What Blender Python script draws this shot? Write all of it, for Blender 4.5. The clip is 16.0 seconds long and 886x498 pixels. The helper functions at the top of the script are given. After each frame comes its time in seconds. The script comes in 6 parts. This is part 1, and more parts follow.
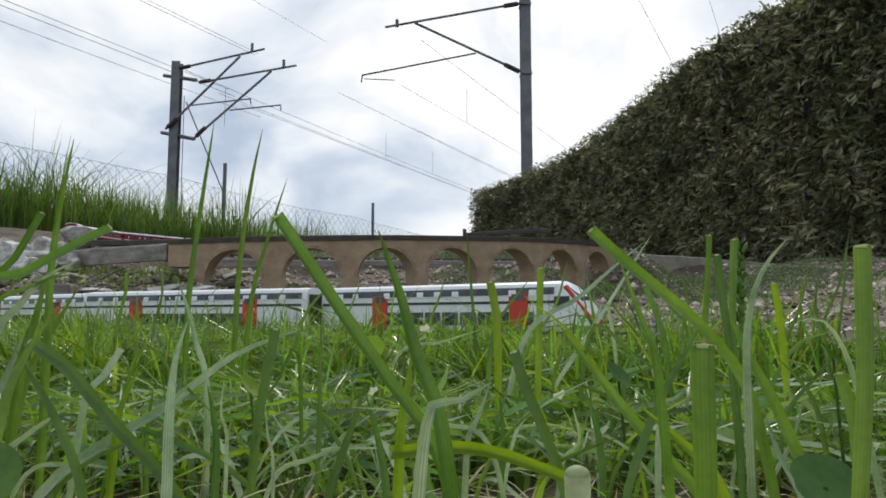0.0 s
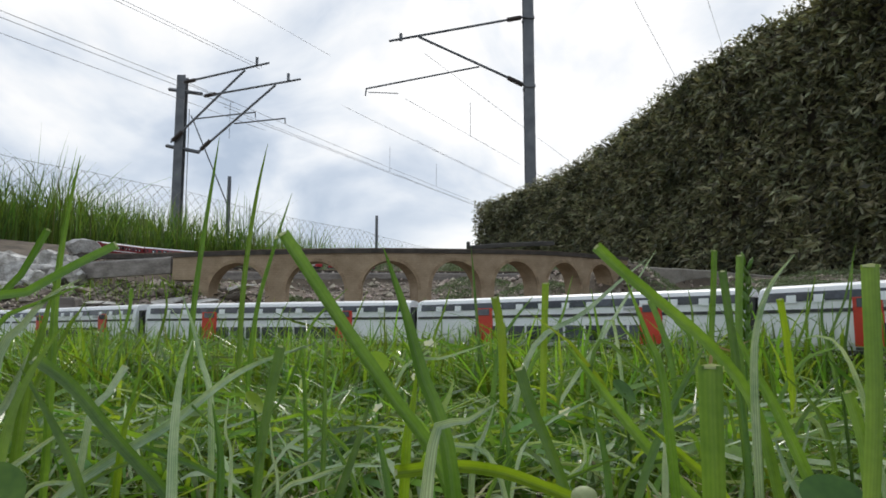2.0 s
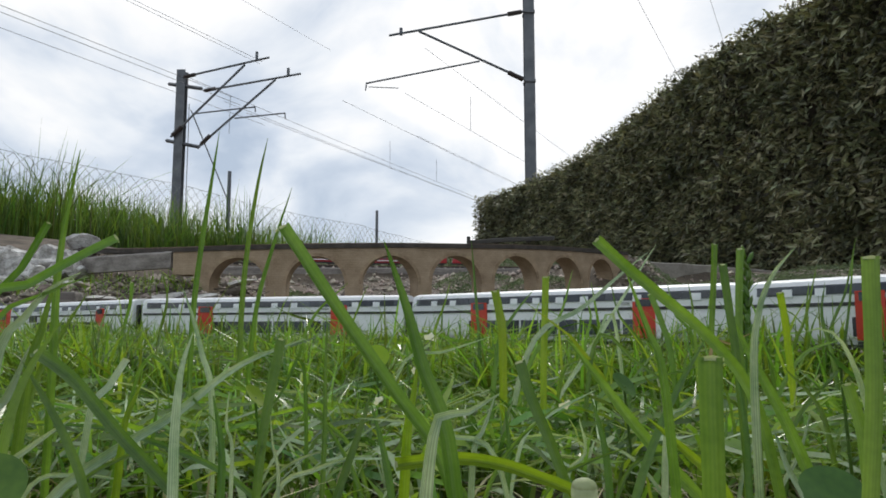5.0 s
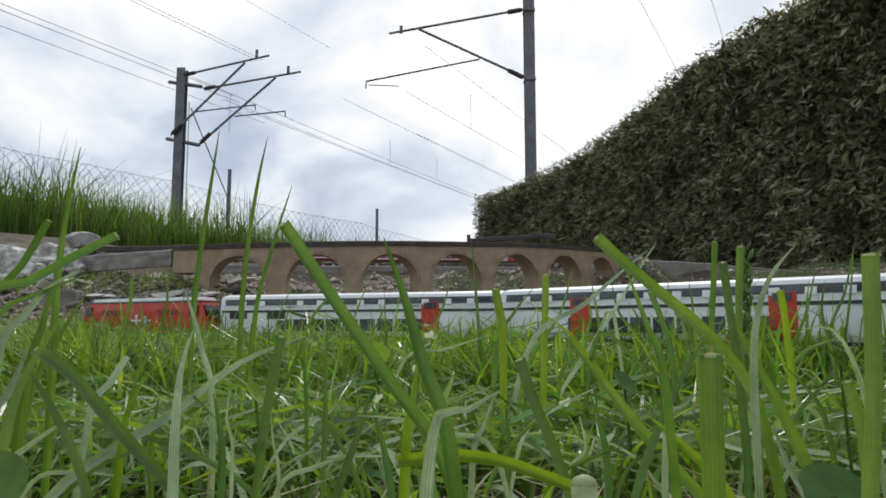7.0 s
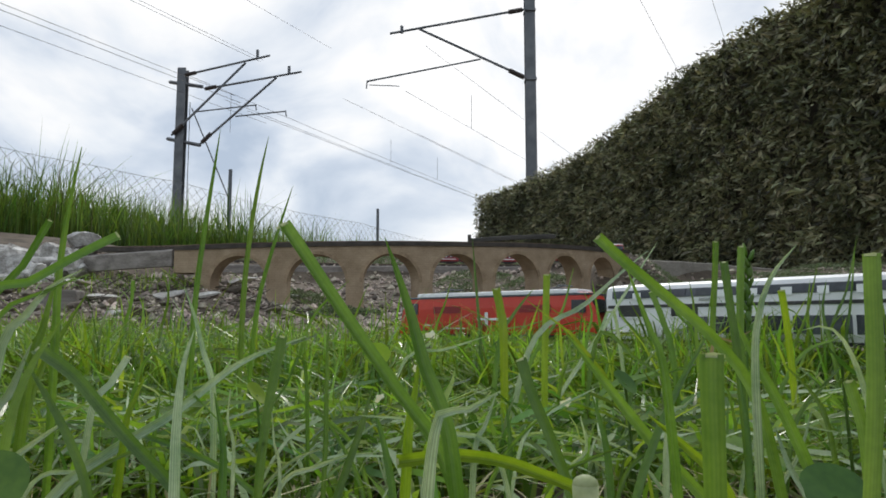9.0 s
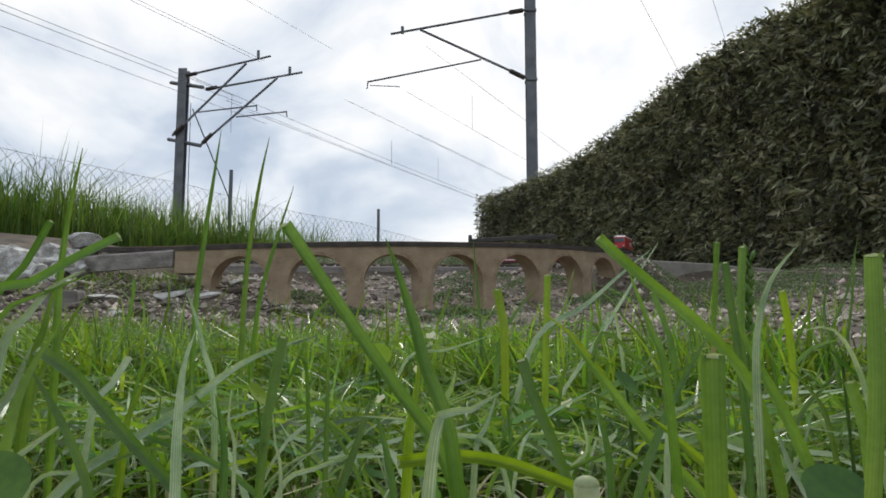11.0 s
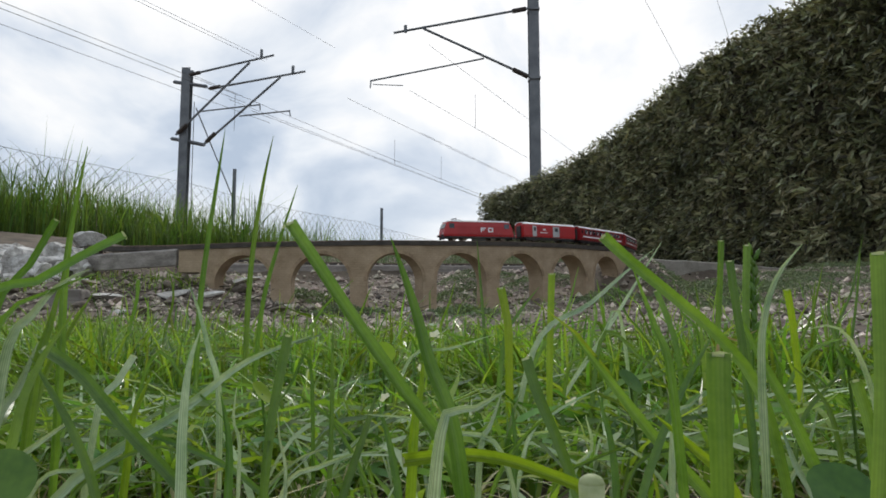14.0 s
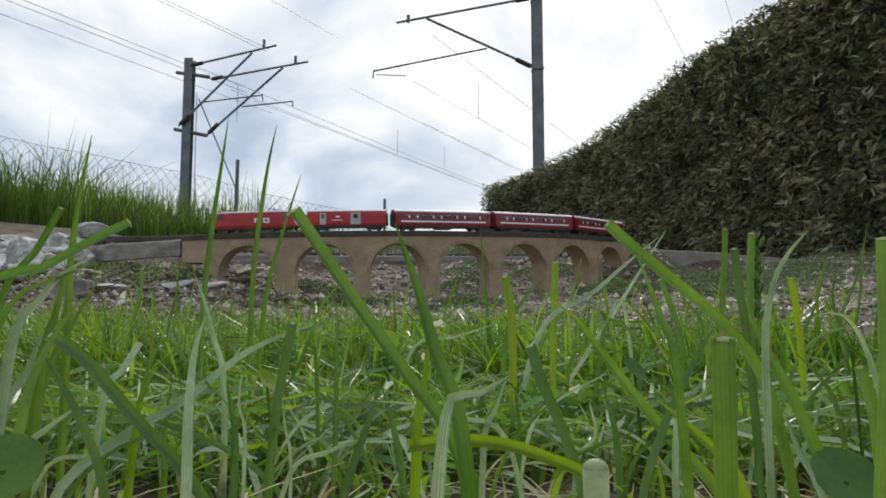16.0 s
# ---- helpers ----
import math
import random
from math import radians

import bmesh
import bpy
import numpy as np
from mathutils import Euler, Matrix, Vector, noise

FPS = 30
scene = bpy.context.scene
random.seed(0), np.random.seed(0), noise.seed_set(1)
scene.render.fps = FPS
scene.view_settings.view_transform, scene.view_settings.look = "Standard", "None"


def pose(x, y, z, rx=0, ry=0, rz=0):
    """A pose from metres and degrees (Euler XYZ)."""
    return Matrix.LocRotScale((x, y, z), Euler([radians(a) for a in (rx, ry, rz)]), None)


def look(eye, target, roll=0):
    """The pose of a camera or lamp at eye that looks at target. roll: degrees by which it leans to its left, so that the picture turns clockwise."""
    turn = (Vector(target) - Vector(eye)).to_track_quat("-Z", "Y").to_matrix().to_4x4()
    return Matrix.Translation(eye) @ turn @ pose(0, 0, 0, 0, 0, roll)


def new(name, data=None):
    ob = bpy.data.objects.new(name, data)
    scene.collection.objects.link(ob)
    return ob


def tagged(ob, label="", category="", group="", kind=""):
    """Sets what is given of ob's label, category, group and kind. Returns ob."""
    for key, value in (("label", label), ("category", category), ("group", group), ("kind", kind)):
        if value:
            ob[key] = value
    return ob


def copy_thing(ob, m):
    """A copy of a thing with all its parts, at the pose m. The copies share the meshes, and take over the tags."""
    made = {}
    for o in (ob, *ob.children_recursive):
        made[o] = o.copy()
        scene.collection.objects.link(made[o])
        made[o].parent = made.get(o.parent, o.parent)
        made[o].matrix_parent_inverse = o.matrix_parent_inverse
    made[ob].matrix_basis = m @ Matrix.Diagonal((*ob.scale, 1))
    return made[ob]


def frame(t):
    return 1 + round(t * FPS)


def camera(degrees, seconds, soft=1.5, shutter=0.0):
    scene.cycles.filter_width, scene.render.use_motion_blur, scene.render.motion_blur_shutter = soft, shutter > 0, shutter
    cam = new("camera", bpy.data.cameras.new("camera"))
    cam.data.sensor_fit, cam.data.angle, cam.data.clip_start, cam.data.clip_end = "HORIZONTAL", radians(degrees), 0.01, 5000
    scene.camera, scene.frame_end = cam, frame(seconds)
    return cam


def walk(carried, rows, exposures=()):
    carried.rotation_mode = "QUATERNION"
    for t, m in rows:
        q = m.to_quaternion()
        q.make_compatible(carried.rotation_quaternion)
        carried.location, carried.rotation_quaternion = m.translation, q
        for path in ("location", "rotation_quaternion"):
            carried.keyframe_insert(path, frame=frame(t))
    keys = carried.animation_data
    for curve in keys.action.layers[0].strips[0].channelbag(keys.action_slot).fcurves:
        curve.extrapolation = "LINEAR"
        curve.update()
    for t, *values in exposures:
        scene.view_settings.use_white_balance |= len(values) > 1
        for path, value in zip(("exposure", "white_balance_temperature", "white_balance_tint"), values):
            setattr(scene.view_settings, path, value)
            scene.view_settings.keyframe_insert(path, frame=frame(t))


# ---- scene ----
cam = camera(65, 16.0, soft=1.7)
walk(cam, [
    (0, pose(0.00050, -0.00001, 0.04937, 95.842, 0, -0.480)),
    (0.5, pose(0.00043, -0.00000, 0.04949, 95.953, 0, -0.413)),
    (1, pose(0.00037, -0.00000, 0.04978, 96.234, 0, -0.350)),
    (1.5, pose(0.00022, -0.00000, 0.05008, 96.515, 0, -0.214)),
    (2, pose(0.00018, -0.00000, 0.05045, 96.874, 0, -0.174)),
    (2.5, pose(0.00014, -0.00000, 0.05046, 96.884, 0, -0.135)),
    (3, pose(0.00015, -0.00000, 0.05039, 96.811, 0, -0.140)),
    (3.5, pose(0.00014, -0.00000, 0.05014, 96.571, 0, -0.135)),
    (4, pose(0.00015, -0.00000, 0.05008, 96.515, 0, -0.143)),
    (6.5, pose(0.00016, -0.00000, 0.04987, 96.322, 0, -0.157)),
    (7, pose(0.00015, -0.00000, 0.04986, 96.304, 0, -0.143)),
    (7.5, pose(0.00010, -0.00000, 0.04985, 96.303, 0, -0.091)),
    (8, pose(0.00008, -0.00000, 0.04985, 96.303, 0, -0.077)),
    (8.5, pose(0.00009, -0.00000, 0.04985, 96.303, 0, -0.082)),
    (9, pose(0.00009, -0.00000, 0.04985, 96.303, 0, -0.082)),
    (11.5, pose(0.00001, -0.00000, 0.04993, 96.374, 0, -0.006)),
    (12, pose(-0.00001, -0.00000, 0.05000, 96.445, 0, 0.006)),
    (12.5, pose(-0.00000, -0.00000, 0.05000, 96.444, 0, 0.000)),
    (13, pose(-0.00000, -0.00000, 0.05000, 96.444, 0, 0.000)),
    (13.5, pose(-0.00023, -0.00000, 0.04999, 96.436, 0, 0.224)),
    (14, pose(-0.00025, -0.00000, 0.04980, 96.249, 0, 0.237)),
    (14.5, pose(-0.00030, -0.00000, 0.04963, 96.093, 0, 0.291)),
    (15, pose(-0.00033, -0.00000, 0.04943, 95.899, 0, 0.319)),
    (15.5, pose(-0.00045, -0.00001, 0.04921, 95.686, 0, 0.433)),
    (16, pose(-0.00051, -0.00001, 0.04900, 95.485, 0, 0.488)),
])

# ---------- daylight: bright overcast, the sun behind thin cloud ahead of the viewer ----------
SUN_AZ, SUN_EL = 8.0, 42.0          # degrees to the right of +y, degrees up
world = bpy.data.worlds.new("overcast_sky")
scene.world = world
world.use_nodes = True
wn, wl = world.node_tree.nodes, world.node_tree.links
wn.clear()
w_out = wn.new("ShaderNodeOutputWorld")
w_bg = wn.new("ShaderNodeBackground")
w_bg.inputs["Strength"].default_value = 1.0
w_sky = wn.new("ShaderNodeTexSky")
w_sky.sky_type = "NISHITA"
w_sky.sun_disc = False
w_sky.sun_elevation, w_sky.sun_rotation = radians(SUN_EL), radians(SUN_AZ)
w_dim = wn.new("ShaderNodeVectorMath")
w_dim.operation = "SCALE"
w_dim.inputs["Scale"].default_value = 0.12
wl.new(w_sky.outputs[0], w_dim.inputs[0])
w_co = wn.new("ShaderNodeTexCoord")
w_map = wn.new("ShaderNodeMapping")
w_map.inputs["Scale"].default_value = (1.0, 1.0, 1.35)
w_map.inputs["Location"].default_value = (0.35, 0.1, 0.2)
wl.new(w_co.outputs["Generated"], w_map.inputs[0])
w_n = wn.new("ShaderNodeTexNoise")
w_n.inputs["Scale"].default_value = 3.6
w_n.inputs["Detail"].default_value = 7.0
w_n.inputs["Roughness"].default_value = 0.5
w_n.inputs["Distortion"].default_value = 0.35
wl.new(w_map.outputs[0], w_n.inputs["Vector"])
# thin cloud lets more light through round the sun
w_dot = wn.new("ShaderNodeVectorMath")
w_dot.operation = "DOT_PRODUCT"
w_dot.inputs[1].default_value = (math.cos(radians(SUN_EL)) * math.sin(radians(SUN_AZ)),
                                 math.cos(radians(SUN_EL)) * math.cos(radians(SUN_AZ)), math.sin(radians(SUN_EL)))
wl.new(w_co.outputs["Generated"], w_dot.inputs[0])
w_glow = wn.new("ShaderNodeMapRange")
w_glow.inputs["From Min"].default_value, w_glow.inputs["From Max"].default_value = 0.77, 0.975
w_glow.inputs["To Min"].default_value, w_glow.inputs["To Max"].default_value = -0.18, 0.64
wl.new(w_dot.outputs["Value"], w_glow.inputs["Value"])
w_wide = wn.new("ShaderNodeMapRange")
w_wide.clamp = False
w_wide.inputs["From Min"].default_value, w_wide.inputs["From Max"].default_value = 0.36, 0.66
w_wide.inputs["To Min"].default_value, w_wide.inputs["To Max"].default_value = 0.03, 0.92
wl.new(w_n.outputs["Fac"], w_wide.inputs["Value"])
w_add = wn.new("ShaderNodeMath")
w_add.operation = "ADD"
wl.new(w_wide.outputs[0], w_add.inputs[0])
wl.new(w_glow.outputs[0], w_add.inputs[1])
w_bank = wn.new("ShaderNodeVectorMath")
w_bank.operation = "DOT_PRODUCT"
w_bank.inputs[1].default_value = (math.cos(radians(13)) * math.sin(radians(-9)), math.cos(radians(13)) * math.cos(radians(-9)), math.sin(radians(13)))
wl.new(w_co.outputs["Generated"], w_bank.inputs[0])
w_low = wn.new("ShaderNodeMapRange")
w_low.interpolation_type = "SMOOTHSTEP"
w_low.inputs["From Min"].default_value, w_low.inputs["From Max"].default_value = 0.965, 0.999
w_low.inputs["To Min"].default_value, w_low.inputs["To Max"].default_value = 0.0, 0.24
wl.new(w_bank.outputs["Value"], w_low.inputs["Value"])
w_sub = wn.new("ShaderNodeMath")
w_sub.operation = "SUBTRACT"
wl.new(w_add.outputs[0], w_sub.inputs[0])
wl.new(w_low.outputs[0], w_sub.inputs[1])
w_ramp = wn.new("ShaderNodeValToRGB")
cr = w_ramp.color_ramp
cr.elements[0].position, cr.elements[0].color = 0.05, (0.46, 0.545, 0.67, 1)
cr.elements[1].position, cr.elements[1].color = 0.95, (1.12, 1.12, 1.12, 1)
el = cr.elements.new(0.30)
el.color = (0.64, 0.71, 0.81, 1)
el = cr.elements.new(0.50)
el.color = (0.84, 0.88, 0.93, 1)
el = cr.elements.new(0.66)
el.color = (0.98, 0.985, 0.99, 1)
wl.new(w_sub.outputs[0], w_ramp.inputs[0])
w_mix = wn.new("ShaderNodeMix")
w_mix.data_type = "RGBA"
w_mix.inputs["Factor"].default_value = 0.93
wl.new(w_dim.outputs[0], w_mix.inputs["A"])
wl.new(w_ramp.outputs[0], w_mix.inputs["B"])
wl.new(w_mix.outputs["Result"], w_bg.inputs["Color"])
wl.new(w_bg.outputs[0], w_out.inputs[0])

sun = new("sun", bpy.data.lights.new("sun", "SUN"))
sun.data.energy, sun.data.angle, sun.data.color = 1.3, radians(14), (1.0, 0.96, 0.9)
sun.matrix_world = look((0, 0, 0), (-math.cos(radians(SUN_EL)) * math.sin(radians(SUN_AZ)),
                                    -math.cos(radians(SUN_EL)) * math.cos(radians(SUN_AZ)), -math.sin(radians(SUN_EL))))
scene.view_settings.exposure = 0.03


# ---------- materials ----------
def mat(name, a, b, rough=0.7, scale=40.0, fine=400.0, bump=0.3, dist=0.001, metal=0.0, spread=0.0, translucent=0.0, island=False, veins=0.0):
    """Two colours mixed by coarse and fine noise, with relief; spread varies the value from piece to piece."""
    m = bpy.data.materials.new(name)
    m.use_nodes = True
    n, l = m.node_tree.nodes, m.node_tree.links
    bs = n["Principled BSDF"]
    bs.inputs["Roughness"].default_value, bs.inputs["Metallic"].default_value = rough, metal
    co = n.new("ShaderNodeTexCoord")
    n1, n2 = n.new("ShaderNodeTexNoise"), n.new("ShaderNodeTexNoise")
    n1.inputs["Scale"].default_value, n2.inputs["Scale"].default_value = scale, fine
    n1.inputs["Detail"].default_value, n2.inputs["Detail"].default_value = 4, 3
    l.new(co.outputs["Object"], n1.inputs["Vector"]), l.new(co.outputs["Object"], n2.inputs["Vector"])
    ad = n.new("ShaderNodeMath")
    ad.operation = "MULTIPLY_ADD"
    ad.inputs[1].default_value = 0.4
    l.new(n2.outputs["Fac"], ad.inputs[0]), l.new(n1.outputs["Fac"], ad.inputs[2])
    mr = n.new("ShaderNodeMapRange")
    mr.inputs["From Min"].default_value, mr.inputs["From Max"].default_value = 0.48, 0.92
    l.new(ad.outputs[0], mr.inputs["Value"])
    mx = n.new("ShaderNodeMix")
    mx.data_type = "RGBA"
    mx.inputs["A"].default_value, mx.inputs["B"].default_value = (*a, 1), (*b, 1)
    l.new(mr.outputs[0], mx.inputs["Factor"])
    col = mx.outputs["Result"]
    if veins:
        uv = n.new("ShaderNodeUVMap")
        sp = n.new("ShaderNodeSeparateXYZ")
        l.new(uv.outputs[0], sp.inputs[0])
        sw = n.new("ShaderNodeMath")
        sw.operation = "MULTIPLY_ADD"
        sw.inputs[1].default_value = 31.0
        l.new(sp.outputs[0], sw.inputs[0]), l.new(n1.outputs["Fac"], sw.inputs[2])
        sn = n.new("ShaderNodeMath")
        sn.operation = "SINE"
        l.new(sw.outputs[0], sn.inputs[0])
        vr = n.new("ShaderNodeMapRange")
        vr.inputs["From Min"].default_value = -1.0
        vr.inputs["To Min"].default_value, vr.inputs["To Max"].default_value = 1 - veins, 1 + veins
        l.new(sn.outputs[0], vr.inputs["Value"])
        vs = n.new("ShaderNodeVectorMath")
        vs.operation = "SCALE"
        l.new(col, vs.inputs[0]), l.new(vr.outputs[0], vs.inputs["Scale"])
        col = vs.outputs[0]
    if spread:
        hs = n.new("ShaderNodeHueSaturation")
        if island:
            rnd = n.new("ShaderNodeNewGeometry").outputs["Random Per Island"]
        else:
            rnd = n.new("ShaderNodeObjectInfo").outputs["Random"]
        r2 = n.new("ShaderNodeMapRange")
        r2.inputs["To Min"].default_value, r2.inputs["To Max"].default_value = 1 - spread, 1 + spread
        l.new(rnd, r2.inputs["Value"]), l.new(r2.outputs[0], hs.inputs["Value"])
        r3 = n.new("ShaderNodeMath")
        r3.operation = "MULTIPLY"
        r3.inputs[1].default_value = 7.31
        fr = n.new("ShaderNodeMath")
        fr.operation = "FRACT"
        l.new(rnd, r3.inputs[0]), l.new(r3.outputs[0], fr.inputs[0])
        r4 = n.new("ShaderNodeMapRange")
        r4.inputs["To Min"].default_value, r4.inputs["To Max"].default_value = 0.5 - 0.05 * spread, 0.5 + 0.05 * spread
        l.new(fr.outputs[0], r4.inputs["Value"]), l.new(r4.outputs[0], hs.inputs["Hue"])
        l.new(col, hs.inputs["Color"])
        col = hs.outputs[0]
    l.new(col, bs.inputs["Base Color"])
    if bump:
        bp = n.new("ShaderNodeBump")
        bp.inputs["Strength"].default_value, bp.inputs["Distance"].default_value = bump, dist
        l.new(ad.outputs[0], bp.inputs["Height"]), l.new(bp.outputs[0], bs.inputs["Normal"])
    if translucent:
        tr = n.new("ShaderNodeBsdfTranslucent")
        tc = n.new("ShaderNodeMix")
        tc.data_type, tc.blend_type = "RGBA", "MULTIPLY"
        tc.inputs["Factor"].default_value = 1.0
        tc.inputs["B"].default_value = (1.5, 1.45, 0.7, 1)
        l.new(col, tc.inputs["A"]), l.new(tc.outputs["Result"], tr.inputs["Color"])
        ms = n.new("ShaderNodeMixShader")
        ms.inputs[0].default_value = translucent
        l.new(bs.outputs[0], ms.inputs[1]), l.new(tr.outputs[0], ms.inputs[2])
        l.new(ms.outputs[0], n["Material Output"].inputs["Surface"])
    return m


def masonry(name):
    """Tan model stonework: small courses with recessed joints."""
    m = mat(name, (0.30, 0.222, 0.138), (0.46, 0.355, 0.24), 0.85, 30, 500, 0.5, 0.0006)
    n, l = m.node_tree.nodes, m.node_tree.links
    bs = n["Principled BSDF"]
    uv = n.new("ShaderNodeUVMap")
    br = n.new("ShaderNodeTexBrick")
    br.inputs["Scale"].default_value = 1.0
    br.inputs["Brick Width"].default_value, br.inputs["Row Height"].default_value = 0.010, 0.0048
    br.inputs["Mortar Size"].default_value = 0.0005
    br.inputs["Mortar Smooth"].default_value = 0.4
    br.inputs["Color1"].default_value, br.inputs["Color2"].default_value = (1, 1, 1, 1), (0.72, 0.7, 0.68, 1)
    br.inputs["Mortar"].default_value = (0.5, 0.48, 0.45, 1)
    l.new(uv.outputs[0], br.inputs["Vector"])
    old = bs.inputs["Base Color"].links[0].from_socket
    mx = n.new("ShaderNodeMix")
    mx.data_type, mx.blend_type = "RGBA", "MULTIPLY"
    mx.inputs["Factor"].default_value = 0.38
    l.new(old, mx.inputs["A"]), l.new(br.outputs["Color"], mx.inputs["B"])
    l.new(mx.outputs["Result"], bs.inputs["Base Color"])
    b2 = n.new("ShaderNodeBump")
    b2.inputs["Strength"].default_value, b2.inputs["Distance"].default_value = 0.6, 0.0006
    b2.invert = True
    l.new(br.outputs["Fac"], b2.inputs["Height"])
    l.new(bs.inputs["Normal"].links[0].from_socket, b2.inputs["Normal"])
    l.new(b2.outputs[0], bs.inputs["Normal"])
    return m


def timber(name, a, b, scale=(3, 60, 60)):
    m = mat(name, a, b, 0.8, 6, 60, 0.6, 0.001)
    n, l = m.node_tree.nodes, m.node_tree.links
    mp = n.new("ShaderNodeMapping")
    mp.inputs["Scale"].default_value = scale
    co = [x for x in n if x.type == "TEX_COORD"][0]
    l.new(co.outputs["Object"], mp.inputs[0])
    for x in n:
        if x.type == "TEX_NOISE":
            l.new(mp.outputs[0], x.inputs["Vector"])
            x.inputs["Scale"].default_value = 1.0 if x.inputs["Scale"].default_value < 20 else 6.0
    return m


M_SOIL = mat("soil_and_gravel", (0.055, 0.042, 0.029), (0.18, 0.143, 0.105), 0.95, 9, 120, 0.8, 0.006)
M_GRASS = mat("lawn_blade", (0.090, 0.182, 0.017), (0.235, 0.365, 0.050), 0.28, 25, 300, 0.2, 0.0003, spread=0.55, translucent=0.42, island=True)
M_BLADE = mat("grass_blade", (0.092, 0.185, 0.026), (0.165, 0.285, 0.050), 0.32, 60, 700, 0.25, 0.0003, spread=0.2, translucent=0.45, veins=0.07)
M_DEEP = mat("deep_green_blade", (0.06, 0.135, 0.024), (0.12, 0.22, 0.042), 0.34, 60, 700, 0.25, 0.0003, spread=0.2, translucent=0.4, veins=0.07)
M_BRIGHT = mat("yellow_green_blade", (0.16, 0.27, 0.015), (0.25, 0.36, 0.03), 0.40, 60, 700, 0.25, 0.0003, spread=0.15, translucent=0.5, veins=0.07)
M_DRY1 = mat("straw_blade", (0.30, 0.24, 0.12), (0.46, 0.38, 0.22), 0.7, 40, 400, 0.2, 0.0003, spread=0.2, translucent=0.2)
M_PETAL = mat("white_petal", (0.7, 0.7, 0.66), (0.82, 0.82, 0.8), 0.6, 100, 600, 0.2, 0.0003, translucent=0.3)
M_PALE = mat("pale_grass_blade", (0.22, 0.33, 0.19), (0.46, 0.56, 0.38), 0.22, 60, 600, 0.2, 0.0003, spread=0.15, translucent=0.25, veins=0.22)
M_DRY = mat("dry_grass", (0.34, 0.29, 0.16), (0.60, 0.53, 0.34), 0.7, 40, 400, 0.2, 0.0003, spread=0.3, translucent=0.2, island=True)
M_CLOVER = mat("clover_leaf", (0.04, 0.10, 0.016), (0.085, 0.18, 0.026), 0.5, 80, 600, 0.3, 0.0003, spread=0.25, translucent=0.35)
M_TALL = mat("tall_meadow_grass", (0.05, 0.105, 0.018), (0.145, 0.235, 0.05), 0.5, 2, 20, 0, 0.01, spread=0.5, translucent=0.5, island=True)
M_HEDGE = mat("hedge_leaf", (0.078, 0.088, 0.045), (0.30, 0.298, 0.175), 0.40, 3.0, 14, 0, 0.01, spread=0.8, translucent=0.15, island=True)
M_TWIG = mat("hedge_twig", (0.05, 0.042, 0.03), (0.11, 0.09, 0.065), 0.9, 8, 60, 0.5, 0.004)
M_STONE = masonry("model_stonework")
M_DECK = mat("dark_track_bed", (0.035, 0.030, 0.026), (0.085, 0.072, 0.06), 0.9, 60, 700, 0.7, 0.001)
M_RAIL = mat("brown_rail", (0.10, 0.07, 0.05), (0.20, 0.15, 0.11), 0.45, 40, 300, 0.2, 0.0002, metal=0.7)
M_SLEEPER = mat("sleeper_brown", (0.035, 0.024, 0.016), (0.07, 0.05, 0.035), 0.85, 80, 600, 0.4, 0.0003, spread=0.25)
M_PLANK = timber("weathered_board", (0.13, 0.115, 0.10), (0.34, 0.31, 0.28))
M_ROCK = mat("limestone", (0.24, 0.225, 0.20), (0.66, 0.64, 0.60), 0.9, 14, 120, 0.9, 0.006, spread=0.3)
M_PEBBLE = mat("pebble", (0.11, 0.085, 0.062), (0.52, 0.45, 0.37), 0.85, 60, 400, 0.5, 0.001, spread=0.7, island=True)
M_SEDUM = mat("stonecrop", (0.07, 0.11, 0.05), (0.20, 0.26, 0.14), 0.7, 25, 200, 0.3, 0.001, spread=0.4, translucent=0.15, island=True)
M_STEEL = mat("galvanised_steel", (0.10, 0.11, 0.12), (0.19, 0.20, 0.21), 0.55, 3, 40, 0.2, 0.002, metal=0.4)
M_WIRE = mat("overhead_wire", (0.06, 0.06, 0.065), (0.12, 0.12, 0.125), 0.6, 3, 30, 0, 0.001, metal=0.3)
M_MESH = mat("wire_mesh", (0.14, 0.15, 0.15), (0.24, 0.25, 0.25), 0.6, 3, 30, 0, 0.001, metal=0.3)
M_INSUL = mat("insulator", (0.02, 0.016, 0.014), (0.05, 0.035, 0.03), 0.35, 20, 100, 0.1, 0.002)
M_WHITE = mat("white_coach_paint", (0.78, 0.80, 0.82), (0.88, 0.89, 0.90), 0.32, 30, 500, 0.05, 0.0002)
M_ROOF = mat("pale_grey_roof", (0.76, 0.77, 0.78), (0.86, 0.865, 0.87), 0.45, 30, 400, 0.1, 0.0002)
M_BLACK = mat("black_plastic", (0.022, 0.022, 0.024), (0.05, 0.05, 0.05), 0.5, 60, 400, 0.2, 0.0003)
M_GLASS = mat("tinted_window", (0.03, 0.034, 0.04), (0.09, 0.10, 0.12), 0.12, 40, 300, 0, 0.0002, spread=0.5)
M_BAND = mat("dark_window_band", (0.055, 0.06, 0.075), (0.10, 0.11, 0.13), 0.25, 40, 300, 0, 0.0002)
M_RED = mat("red_paint", (0.50, 0.028, 0.014), (0.62, 0.05, 0.022), 0.32, 30, 400, 0.05, 0.0002)
M_CRIMSON = mat("crimson_paint", (0.20, 0.010, 0.016), (0.29, 0.018, 0.024), 0.35, 30, 400, 0.05, 0.0002)
M_LOCO = mat("bright_crimson_paint", (0.34, 0.012, 0.015), (0.44, 0.022, 0.024), 0.32, 30, 400, 0.05, 0.0002)
